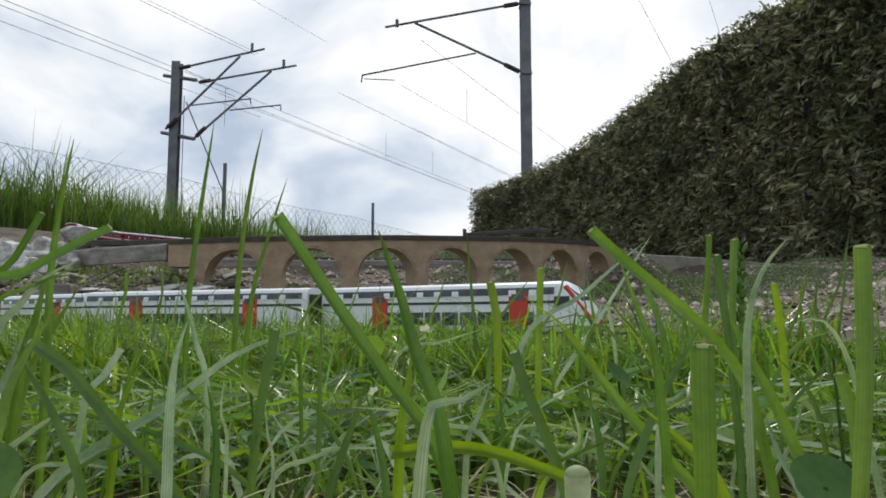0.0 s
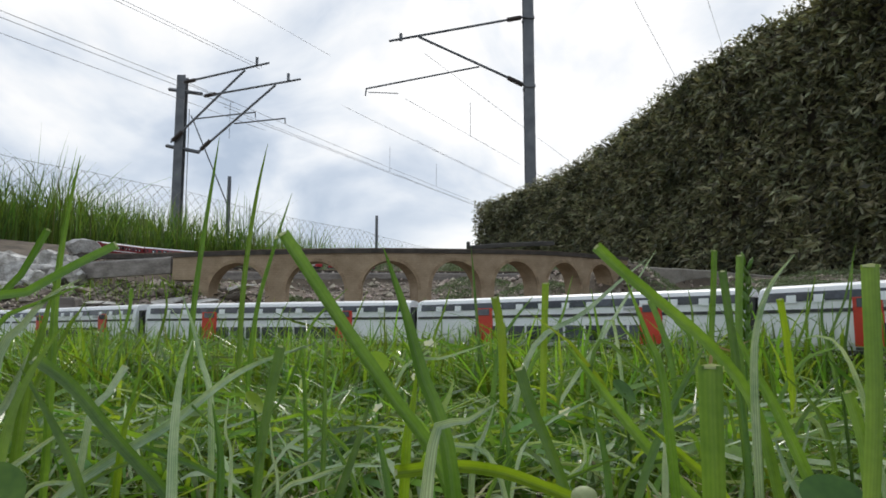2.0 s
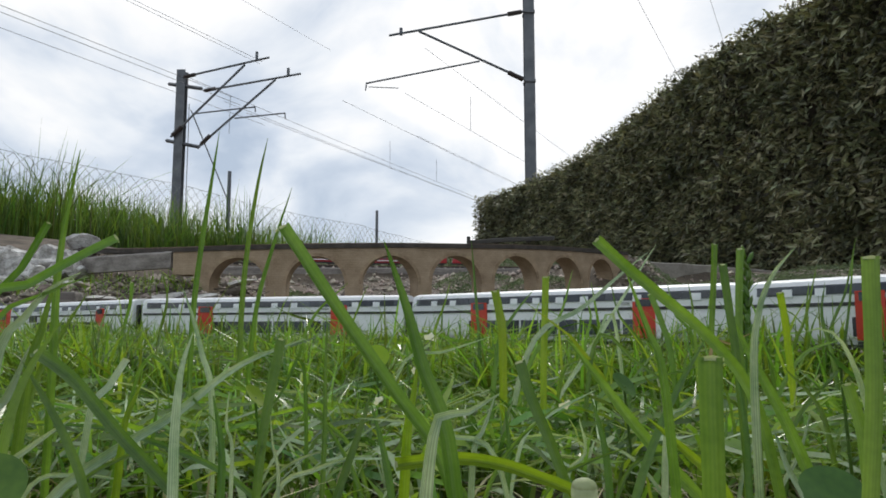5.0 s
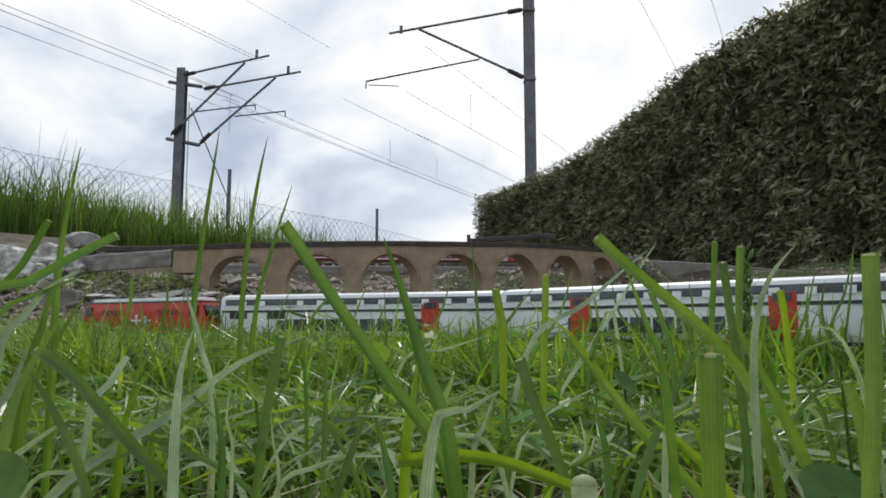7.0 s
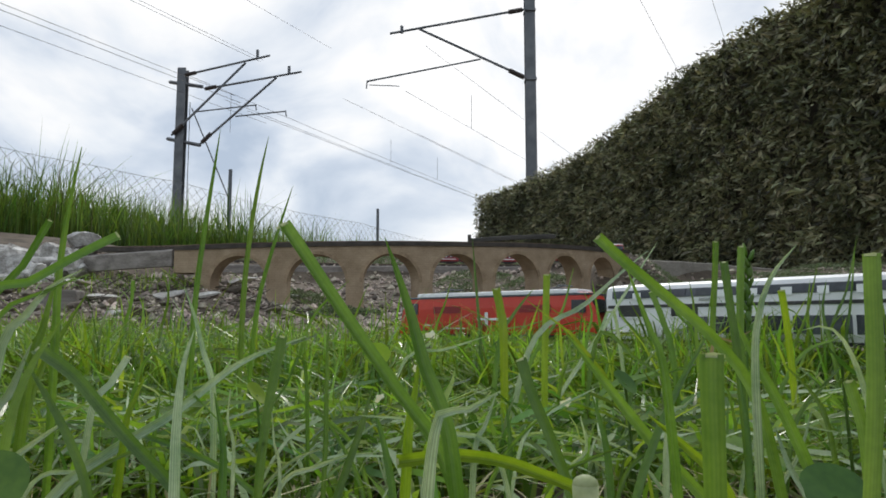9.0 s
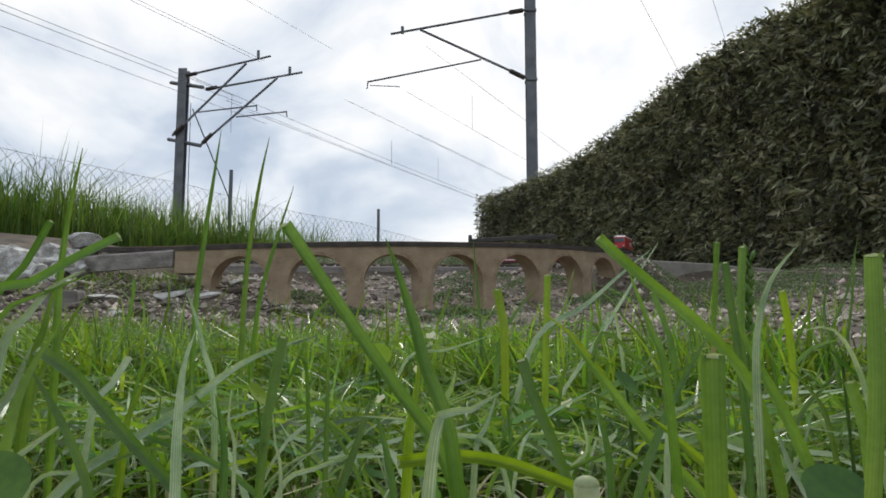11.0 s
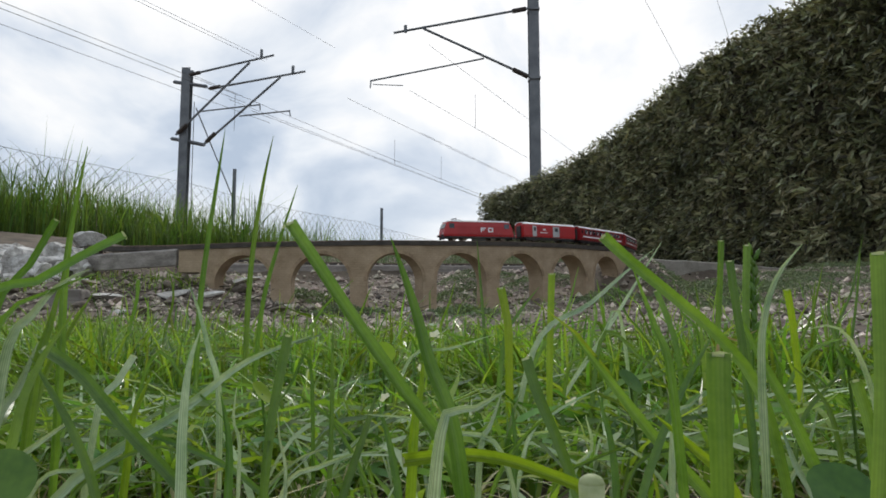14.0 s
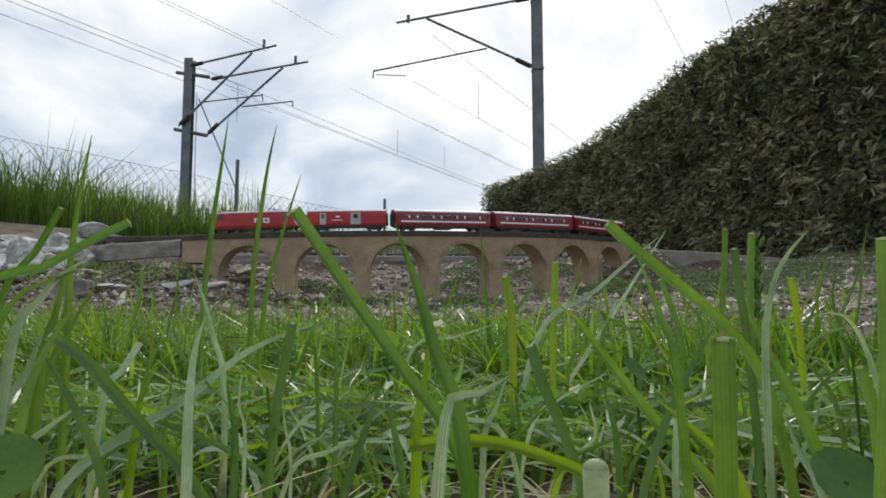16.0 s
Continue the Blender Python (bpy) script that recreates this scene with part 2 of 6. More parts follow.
M_GREY = mat("grey_door_paint", (0.36, 0.37, 0.37), (0.48, 0.48, 0.48), 0.45, 40, 400, 0.1, 0.0002)
M_LAMP = mat("lamp_glass", (0.6, 0.6, 0.58), (0.75, 0.75, 0.72), 0.15, 40, 300, 0, 0.0002)


# ---------- building helpers ----------
def part(name, bm, material, parent=None, label="", smooth=False):
    me = bpy.data.meshes.new(name)
    bm.to_mesh(me)
    bm.free()
    me.materials.append(material)
    if smooth:
        me.shade_smooth()
    ob = new(name, me)
    ob.parent = parent
    if label:
        ob["label"] = label
    return ob


def pydata(name, verts, faces, material, parent=None, label="", smooth=False):
    me = bpy.data.meshes.new(name)
    me.from_pydata([tuple(v) for v in verts], [], [tuple(q) for q in faces])
    me.materials.append(material)
    if smooth:
        me.shade_smooth()
    ob = new(name, me)
    ob.parent = parent
    if label:
        ob["label"] = label
    return ob


def share(name, ob, m, parent):
    o = new(name, ob.data)
    o.parent = parent
    o.matrix_basis = m
    return o


def empty(name, m, label, category, group="", kind=""):
    e = new(name)
    e.empty_display_size = 0.02
    e.matrix_basis = m
    return tagged(e, label, category, group, kind)


def block(x0, x1, y0, y1, z0, z1, bev=0.0, bm=None):
    bm = bm or bmesh.new()
    r = bmesh.ops.create_cube(bm, size=1.0, matrix=Matrix.Translation(((x0 + x1) / 2, (y0 + y1) / 2, (z0 + z1) / 2)) @ Matrix.Diagonal((x1 - x0, y1 - y0, z1 - z0, 1)))
    if bev:
        es = list({e for v in r["verts"] for e in v.link_edges})
        bmesh.ops.bevel(bm, geom=es, offset=bev, segments=2, profile=0.6, affect="EDGES")
    return bm


def rod(p, q, r0, r1=None, n=8, bm=None):
    """A round bar from p to q."""
    bm = bm or bmesh.new()
    p, q = Vector(p), Vector(q)
    d = q - p
    m = Matrix.Translation((p + q) / 2) @ d.to_track_quat("Z", "Y").to_matrix().to_4x4()
    bmesh.ops.create_cone(bm, cap_ends=True, segments=n, radius1=r0, radius2=r0 if r1 is None else r1, depth=d.length, matrix=m)
    return bm


def extruded(profile, x0, x1, bm=None, n=1, ends=None):
    """A profile of (y, z) pairs run along x; ends gives a shrink (toward the foot) for the last section at each end."""
    bm = bm or bmesh.new()
    rings = []
    for k in range(n + 1):
        x = x0 + (x1 - x0) * k / n
        rings.append([bm.verts.new((x, y, z)) for y, z in profile])
    for a, b in zip(rings, rings[1:]):
        for i in range(len(profile)):
            j = (i + 1) % len(profile)
            bm.faces.new((a[i], a[j], b[j], b[i]))
    bm.faces.new(list(reversed(rings[0])))
    bm.faces.new(rings[-1])
    bmesh.ops.recalc_face_normals(bm, faces=bm.faces)
    return bm


def spline(pts, n=24):
    """A smooth line through the points."""
    P = np.array(pts, float)
    Q = np.vstack([2 * P[0] - P[1], P, 2 * P[-1] - P[-2]])
    out = []
    for i in range(1, len(Q) - 2):
        a, b, c, d = Q[i - 1], Q[i], Q[i + 1], Q[i + 2]
        for k in range(n):
            t = k / n
            out.append(0.5 * (2 * b + (c - a) * t + (2 * a - 5 * b + 4 * c - d) * t * t + (3 * b - a - 3 * c + d) * t ** 3))
    out.append(Q[-2])
    return np.array(out)


class Line:
    """A line in space, walked by its length."""

    def __init__(self, pts):
        self.p = spline(pts)
        self.s = np.concatenate([[0], np.cumsum(np.linalg.norm(np.diff(self.p, axis=0), axis=1))])
        self.length = self.s[-1]

    def at(self, s):
        if s < 0:
            d = self.p[0] - self.p[1]
            return Vector(self.p[0] + d / np.linalg.norm(d) * -s)
        if s > self.length:
            d = self.p[-1] - self.p[-2]
            return Vector(self.p[-1] + d / np.linalg.norm(d) * (s - self.length))
        return Vector([np.interp(s, self.s, self.p[:, k]) for k in range(3)])

    def way(self, s):
        d = self.at(s + 0.004) - self.at(s - 0.004)
        return d.normalized()


# ---------- the lines of the two railways ----------
FRONT_RAIL = 0.034
front_line = Line([(-2.6, 1.02, FRONT_RAIL), (-1.7, 1.10, FRONT_RAIL), (-1.05, 1.10, FRONT_RAIL), (-0.70, 1.01, FRONT_RAIL), (-0.49, 0.89, FRONT_RAIL), (-0.35, 0.785, FRONT_RAIL), (-0.235, 0.73, FRONT_RAIL), (-0.025, 0.666, FRONT_RAIL),
                   (0.105, 0.575, FRONT_RAIL), (0.2135, 0.475, FRONT_RAIL), (0.29, 0.385, FRONT_RAIL), (0.35, 0.27, FRONT_RAIL), (0.385, 0.10, FRONT_RAIL), (0.39, -0.2, FRONT_RAIL), (0.36, -0.8, FRONT_RAIL), (0.32, -1.9, FRONT_RAIL)])
# the upper line, a ring: off the viaduct, round behind the boards, across the back, round a tight loop and over the viaduct again
upper_line = Line([(0.042, 1.524, 0.2340), (-0.104, 1.462, 0.2280), (-0.262, 1.449, 0.2255), (-0.418, 1.444, 0.2215), (-0.57, 1.462, 0.2185), (-0.74, 1.56, 0.228), (-0.91, 1.75, 0.252), (-1.05, 2.05, 0.282), (-1.02, 2.38, 0.299), (-0.70, 2.57, 0.291), (-0.25, 2.66, 0.286), (0.10, 2.72, 0.29), (0.36, 2.71, 0.288),
                   (0.51, 2.58, 0.284), (0.575, 2.38, 0.278), (0.565, 2.14, 0.266), (0.51, 1.95, 0.256), (0.42, 1.80, 0.250), (0.31, 1.685, 0.2455), (0.18, 1.591, 0.2400), (0.042, 1.524, 0.2340),
                   (-0.104, 1.462, 0.2280), (-0.262, 1.449, 0.2255), (-0.418, 1.444, 0.2215), (-0.57, 1.462, 0.2185), (-0.74, 1.56, 0.228)])


# ---------- ground ----------
def smooth_step(a, b, x):
    t = min(1.0, max(0.0, (x - a) / (b - a)))
    return t * t * (3 - 2 * t)


_fp = front_line.p


def behind_front(x, y):
    """How far (x, y) lies behind the front track, negative on the lawn."""
    d = np.hypot(_fp[:, 0] - x, _fp[:, 1] - y)
    i = int(np.argmin(d))
    j = min(len(_fp) - 2, i)
    t = _fp[j + 1] - _fp[j]
    side = t[0] * (y - _fp[i][1]) - t[1] * (x - _fp[i][0])
    return float(d[i]) * (1 if side > 0 else -1)


HEIGHTS_D = [-9.0, -0.06, -0.025, 0.03, 0.10, 0.45, 0.75, 1.15, 1.6, 2.1, 2.7, 4.0, 7.0, 12.0, 20.0, 40.0]
HEIGHTS_Z = [0.0, 0.0, 0.021, 0.021, 0.030, 0.055, 0.075, 0.13, 0.225, 0.276, 0.40, 0.54, 0.66, 0.75, 0.8, 0.8]
_bank = np.array([p for p in upper_line.p if p[1] > 1.9 or p[0] < -0.66])


def ground_z(x, y, rough=True):
    d = behind_front(x, y) if abs(x) < 4 and -2 < y < 5 else y - 0.6
    if d < -0.06 and y < 0:
        d = -0.2
    z = float(np.interp(d, HEIGHTS_D, HEIGHTS_Z))
    if x < -1.5:
        z += 0.22 * smooth_step(1.5, 4.0, -x) * smooth_step(1.5, 5.0, y)
    z += 0.085 * smooth_step(0.12, 0.62, -x) * smooth_step(0.95, 1.5, y) * (1 - smooth_step(2.0, 2.4, y))
    z -= 0.09 * smooth_step(0.3, 0.7, x) * smooth_step(1.2, 1.9, y) * (1 - smooth_step(2.60, 2.85, y - 0.35 * max(0.0, x - 0.9)))
    if abs(x) < 2 and 0.8 < y < 3.4:
        q = np.hypot(_bank[:, 0] - x, _bank[:, 1] - y)
        i = int(np.argmin(q))
        near_board = x < -0.52 and y < 1.9
        z = max(z, float(_bank[i][2]) - (0.055 if near_board else 0.0135) - max(0.0, float(q[i]) - (0.0 if near_board else 0.04)) * (4.0 if near_board else 0.9))
    if x > 0.55 and y > 2.4 and z > 0.27:
        z -= (z - 0.27) * smooth_step(0.55, 0.9, x) * (1 - smooth_step(5.0, 8.0, y)) * smooth_step(2.4, 2.8, y)
    if rough and d > 0.05:
        a = 0.010 * smooth_step(0.05, 0.3, d) + 0.03 * smooth_step(2.5, 6, y)
        if abs(x) < 2 and 0.8 < y < 3.4 and q[i] < 0.05:
            a = 0.0
        z += a * (noise.noise(Vector((x * 6, y * 6, 0.3))) + 0.5 * noise.noise(Vector((x * 17, y * 17, 1.3))))
    elif rough and d < -0.06:
        z += 0.003 * noise.noise(Vector((x * 14, y * 14, 5.1)))
    return z


def build_ground():
    xs = [-300, -120, -60, -30, -18, -12, -9, -7, -5.5, -4.5, -3.7, -3.0, -2.6, -2.3] + [-2.1 + 0.035 * k for k in range(121)] + [2.3, 2.6, 3.0, 3.7, 4.5, 6, 9, 14, 30, 60, 120, 300]
    ys = [-60, -20, -8, -4, -2, -1.2, -0.7, -0.4, -0.2] + [-0.1 + 0.033 * k for k in range(108)] + [3.6, 3.8, 4.1, 4.5, 5, 5.6, 6.4, 7.4, 8.6, 10, 12, 14, 17, 22, 30, 45, 80, 160, 400]
    verts = [(x, y, ground_z(x, y)) for y in ys for x in xs]
    nx = len(xs)
    faces = [(j * nx + i, j * nx + i + 1, (j + 1) * nx + i + 1, (j + 1) * nx + i) for j in range(len(ys) - 1) for i in range(nx - 1)]
    g = pydata("ground", verts, faces, M_SOIL, smooth=True)
    tagged(g, "dark brown soil and gravel of a sloping rock garden", "ground", kind="structure")


build_ground()


# ---------- viaduct ----------
ARCH_AT = [(-0.4165, 1.419), (-0.2575, 1.425), (-0.104, 1.434), (0.034, 1.494), (0.171, 1.560), (0.295, 1.648), (0.406, 1.752)]
viaduct_front = Line([(-0.552, 1.427, 0.2085)] + [(x, y, (0.2125, 0.2165, 0.219)[min(k, 2)] + max(0, k - 2) * 0.0059) for k, (x, y) in enumerate(ARCH_AT)] + [(0.50, 1.852, 0.247)])
VIADUCT_DEEP = 0.047


def build_viaduct():
    via = empty("viaduct", Matrix(), "tan model stone viaduct with seven round arches on a gentle curve", "model viaduct")
    ln = viaduct_front
    centres = []
    for x, y in ARCH_AT:
        d = np.hypot(ln.p[:, 0] - x, ln.p[:, 1] - y)
        centres.append(float(ln.s[int(np.argmin(d))]))

    def section(name, s0, s1, arches, top_off, bottom, front, deep, label=""):
        """Wall from s0 to s1, pierced by (centre, radius, drop of the crown, springing) arches."""
        cols = [(s0, bottom(s0))]
        s = s0
        marks = []
        for c, r, crown in arches:
            top = ln.at(c).z
            spring = top - crown - r
            marks += [(c - r, bottom(c - r)), (c - r, spring)]
            for k in range(1, 24):
                a = math.pi * (1 - k / 24)
                marks.append((c + r * math.cos(a), spring + r * math.sin(a)))
            marks += [(c + r, spring), (c + r, bottom(c + r))]
        cols = [(s0, bottom(s0))]
        for m in marks:
            last = cols[-1][0]
            gap = m[0] - last
            if gap > 0.012:
                k = int(gap / 0.01)
                for q in range(1, k):
                    sq = last + gap * q / k
                    cols.append((sq, bottom(sq)))
            cols.append(m)
        last = cols[-1][0]
        k = max(2, int((s1 - last) / 0.01))
        for q in range(1, k + 1):
            sq = last + (s1 - last) * q / k
            cols.append((sq, bottom(sq)))
        bm = bmesh.new()
        uvl = bm.loops.layers.uv.new("UVMap")
        rows = []
        for s, zl in cols:
            p, w = ln.at(s), ln.way(s)
            nrm = Vector((-w.y, w.x, 0)).normalized()
            zt = p.z + top_off
            f0, b0 = p + nrm * front, p + nrm * deep
            rows.append((s, zl, zt, bm.verts.new((f0.x, f0.y, zl)), bm.verts.new((f0.x, f0.y, zt)), bm.verts.new((b0.x, b0.y, zl)), bm.verts.new((b0.x, b0.y, zt))))

        def quad(vs, uvs):
            try:
                fc = bm.faces.new(vs)
            except ValueError:
                return
            for lp, uv in zip(fc.loops, uvs):
                lp[uvl].uv = uv

        for a, b in zip(rows, rows[1:]):
            if b[0] - a[0] > 1e-6:
                quad((a[3], b[3], b[4], a[4]), ((a[0], a[1]), (b[0], b[1]), (b[0], b[2]), (a[0], a[2])))
                quad((b[5], a[5], a[6], b[6]), ((b[0], b[1]), (a[0], a[1]), (a[0], a[2]), (b[0], b[2])))
                quad((a[4], b[4], b[6], a[6]), ((a[0], 0), (b[0], 0), (b[0], deep), (a[0], deep)))
            quad((b[3], a[3], a[5], b[5]), ((0, b[0] + b[1]), (0, a[0] + a[1]), (deep, a[0] + a[1]), (deep, b[0] + b[1])))
        a, b = rows[0], rows[-1]
        quad((a[3], a[4], a[6], a[5]), ((0, a[1]), (0, a[2]), (deep, a[2]), (deep, a[1])))
        quad((b[4], b[3], b[5], b[6]), ((0, b[2]), (0, b[1]), (deep, b[1]), (deep, b[2])))
        bmesh.ops.remove_doubles(bm, verts=bm.verts, dist=1e-6)
        return part(name, bm, M_STONE, via, label)

    def foot(s):
        p = ln.at(s)
        return ground_z(p.x, p.y, False) - 0.03

    def left_foot(s):
        return 0.158 if s < centres[0] - 0.085 else foot(s)

    mids = [0.0] + [(a + b) / 2 for a, b in zip(centres, centres[1:])] + [ln.length]

    def opening(k):
        return 0.0580 if k == 0 else 0.0565 if k == 6 else min(0.060, (mids[k + 1] - mids[k]) * 0.395)

    for k, c in enumerate(centres):
        r = opening(k)
        section("arch_span", mids[k], mids[k + 1], [(c, r, 0.020)], -0.004, foot if k else left_foot, 0.0, VIADUCT_DEEP)
    # projecting coping and pale arch rings
    for k, c in enumerate(centres):
        r = opening(k)
        top = ln.at(c).z
        spring = top - 0.020 - r
        n = 21
        for q in range(n):
            bm = bmesh.new()
            ring = []
            for a, rr in ((q + 0.04, r - 0.0002), (q + 0.96, r - 0.0002), (q + 0.96, r + 0.0065), (q + 0.04, r + 0.0065)):
                an = math.pi * (1 - a / n)
                s = c + rr * math.cos(an)
                p, w = ln.at(s), ln.way(s)
                nrm = Vector((-w.y, w.x, 0)).normalized()
                ring.append((p, nrm, spring + rr * math.sin(an)))
            fr = [bm.verts.new((p.x - nrm.x * 0.0012, p.y - nrm.y * 0.0012, z)) for p, nrm, z in ring]
            bk = [bm.verts.new((p.x + nrm.x * 0.002, p.y + nrm.y * 0.002, z)) for p, nrm, z in ring]
            bm.faces.new(fr)
            for i in range(4):
                bm.faces.new((fr[i], bk[i], bk[(i + 1) % 4], fr[(i + 1) % 4]))
            bmesh.ops.recalc_face_normals(bm, faces=bm.faces)
            part("arch_stone", bm, M_RING, via)
    return via


M_RING = mat("arch_ring_stone", (0.23, 0.165, 0.10), (0.40, 0.30, 0.19), 0.85, 60, 600, 0.5, 0.0004, spread=0.12)
VIADUCT = [build_viaduct()]


def ribbon(name, line, s0, s1, left, right, z0, z1, material, parent=None, label="", step=0.02):
    """A bar of rectangular section along a line; left and right are offsets to its side."""
    verts, faces = [], []
    n = max(2, int((s1 - s0) / step))
    for k in range(n + 1):
        s = s0 + (s1 - s0) * k / n
        p, w = line.at(s), line.way(s)
        nr = Vector((-w.y, w.x, 0)).normalized()
        for off, z in ((right, z0), (left, z0), (left, z1), (right, z1)):
            q = p + nr * off
            verts.append((q.x, q.y, p.z + z))
        if k:
            a, b = 4 * (k - 1), 4 * k
            for i in range(4):
                j = (i + 1) % 4
                faces.append((a + i, a + j, b + j, b + i))
    faces += [(3, 2, 1, 0), (4 * n, 4 * n + 1, 4 * n + 2, 4 * n + 3)]
    return pydata(name, verts, faces, material, parent, label)


def build_track(name, label, line, s0, s1, gauge, sleeper, pitch, bed):
    tr = empty(name, Matrix(), label, "model track")
    ribbon("track_bed", line, s0, s1, bed, -bed, -0.0125, -0.0048, M_DECK, tr)
    for side in (-1, 1):
        ribbon("rail", line, s0, s1, side * gauge / 2 + 0.0005, side * gauge / 2 - 0.0005, -0.0026, 0.0, M_RAIL, tr)
    n = int((s1 - s0) / pitch)
    bm = block(-0.0013, 0.0013, -sleeper / 2, sleeper / 2, -0.0055, -0.0026)
    first = None
    for k in range(n):
        s = s0 + (k + 0.5) * pitch
        p, w = line.at(s), line.way(s)
        m = Matrix.Translation(p) @ pose(0, 0, 0, 0, 0, math.degrees(math.atan2(w.y, w.x)))
        if first is None:
            first = part("sleeper", bm, M_SLEEPER, tr)
            first.matrix_basis = m
        elif k < 290:
            share("sleeper", first, m, tr)
    return tr


ribbon("coping", viaduct_front, 0.0, viaduct_front.length, 0.004, -0.003, -0.0042, 0.0045, M_DECK, VIADUCT[0], "dark weathered coping along the viaduct edge")


# ---------- lawn ----------
def blade_arrays(n, area, height, width, lean, seed, keep=None, seg=4, curl=1.0):
    """Many curved, tapered, slightly folded blades in one mesh."""
    rng = random.Random(seed)
    verts, faces = [], []
    for _ in range(n):
        for _try in range(20):
            x, y = area(rng)
            if keep is None or keep(x, y, rng):
                break
        else:
            continue
        h = height(rng, x, y)
        w = width(rng, x, y)
        az = rng.uniform(0, 2 * math.pi)
        ln = abs(rng.gauss(0, lean)) * h
        dx, dy = math.cos(az), math.sin(az)
        tw = az + math.pi / 2 + rng.uniform(-0.9, 0.9)
        sx, sy = math.cos(tw) * w / 2, math.sin(tw) * w / 2
        z0 = ground_z(x, y, False) - 0.002
        base = len(verts)
        droop = curl * abs(rng.gauss(0, 0.25)) * h * (0.4 + ln / (h + 1e-9))
        for k in range(seg + 1):
            t = k / seg
            o = ln * t ** 1.7
            z = z0 + h * (t - 0.12 * t * t) - droop * t ** 3
            ww = (1 - t) ** 0.55 * (0.75 + 0.5 * t) if k < seg else 0.06
            cx, cy = x + dx * o, y + dy * o
            verts.append((cx - sx * ww, cy - sy * ww, z))
            verts.append((cx + sx * ww, cy + sy * ww, z))
            if k:
                b = base + 2 * k
                faces.append((b - 2, b - 1, b + 1, b))
    return verts, faces


def on_lawn(x, y, rng):
    return behind_front(x, y) < -0.035 + rng.uniform(-0.012, 0.03)


def wedge(d0, d1, spread, power=1.0):
    def pick(rng):
        d = d0 + (d1 - d0) * rng.random() ** power
        return rng.uniform(-spread, spread) * (d + 0.03), d
    return pick


# pale blades; part of their sheen is put into the lightened colour
M_PALE_S = mat("pale_lawn_blade", (0.26, 0.37, 0.19), (0.50, 0.60, 0.38), 0.22, 60, 600, 0.2, 0.0003, spread=0.2, translucent=0.25, island=True)


M_GRASS_B = mat("blue_green_lawn_blade", (0.075, 0.160, 0.030), (0.185, 0.315, 0.080), 0.24, 25, 300, 0.2, 0.0003, spread=0.5, translucent=0.35, island=True)


def lying_blades(n, area, length, arch, width, seed, seg=6):
    """Long blades bent over and lying across one another: each rises from its foot, bows and comes down again."""
    rng = random.Random(seed)
    verts, faces = [], []
    for _ in range(n):
        x, y = area(rng)
        if not on_lawn(x, y, rng):
            continue
        ln, h, w = length(rng), arch(rng), width(rng)
        az = rng.choice((0, math.pi)) + rng.gauss(0, 0.75)
        bow = rng.uniform(-0.35, 0.35)
        end = rng.uniform(-0.2, 0.95)
        z0 = ground_z(x, y, False) + rng.uniform(-0.001, 0.006)
        base = len(verts)
        for k in range(seg + 1):
            t = k / seg
            o = ln * t
            cx = x + math.cos(az + bow * t) * o
            cy = y + math.sin(az + bow * t) * o
            z = z0 + h * (math.sin(math.pi * 0.5 * min(1.0, t * 1.5)) * (1 - t) + end * t * t) + 0.001
            ww = w / 2 * (0.75 + 0.5 * t) * (1 - t ** 2.2) ** 0.8 + 0.00006
            tilt = rng.uniform(0.3, 0.5)
            sx, sy = -math.sin(az + bow * t) * ww, math.cos(az + bow * t) * ww
            verts.append((cx - sx, cy - sy, z - ww * tilt))
            verts.append((cx, cy, z - ww * 0.25 + ww * 0.5))
            verts.append((cx + sx, cy + sy, z + ww * (tilt + 0.9)))
            if k:
                b = base + 3 * k
                faces.append((b - 3, b - 2, b + 1, b))
                faces.append((b - 2, b - 1, b + 2, b + 1))
    return verts, faces


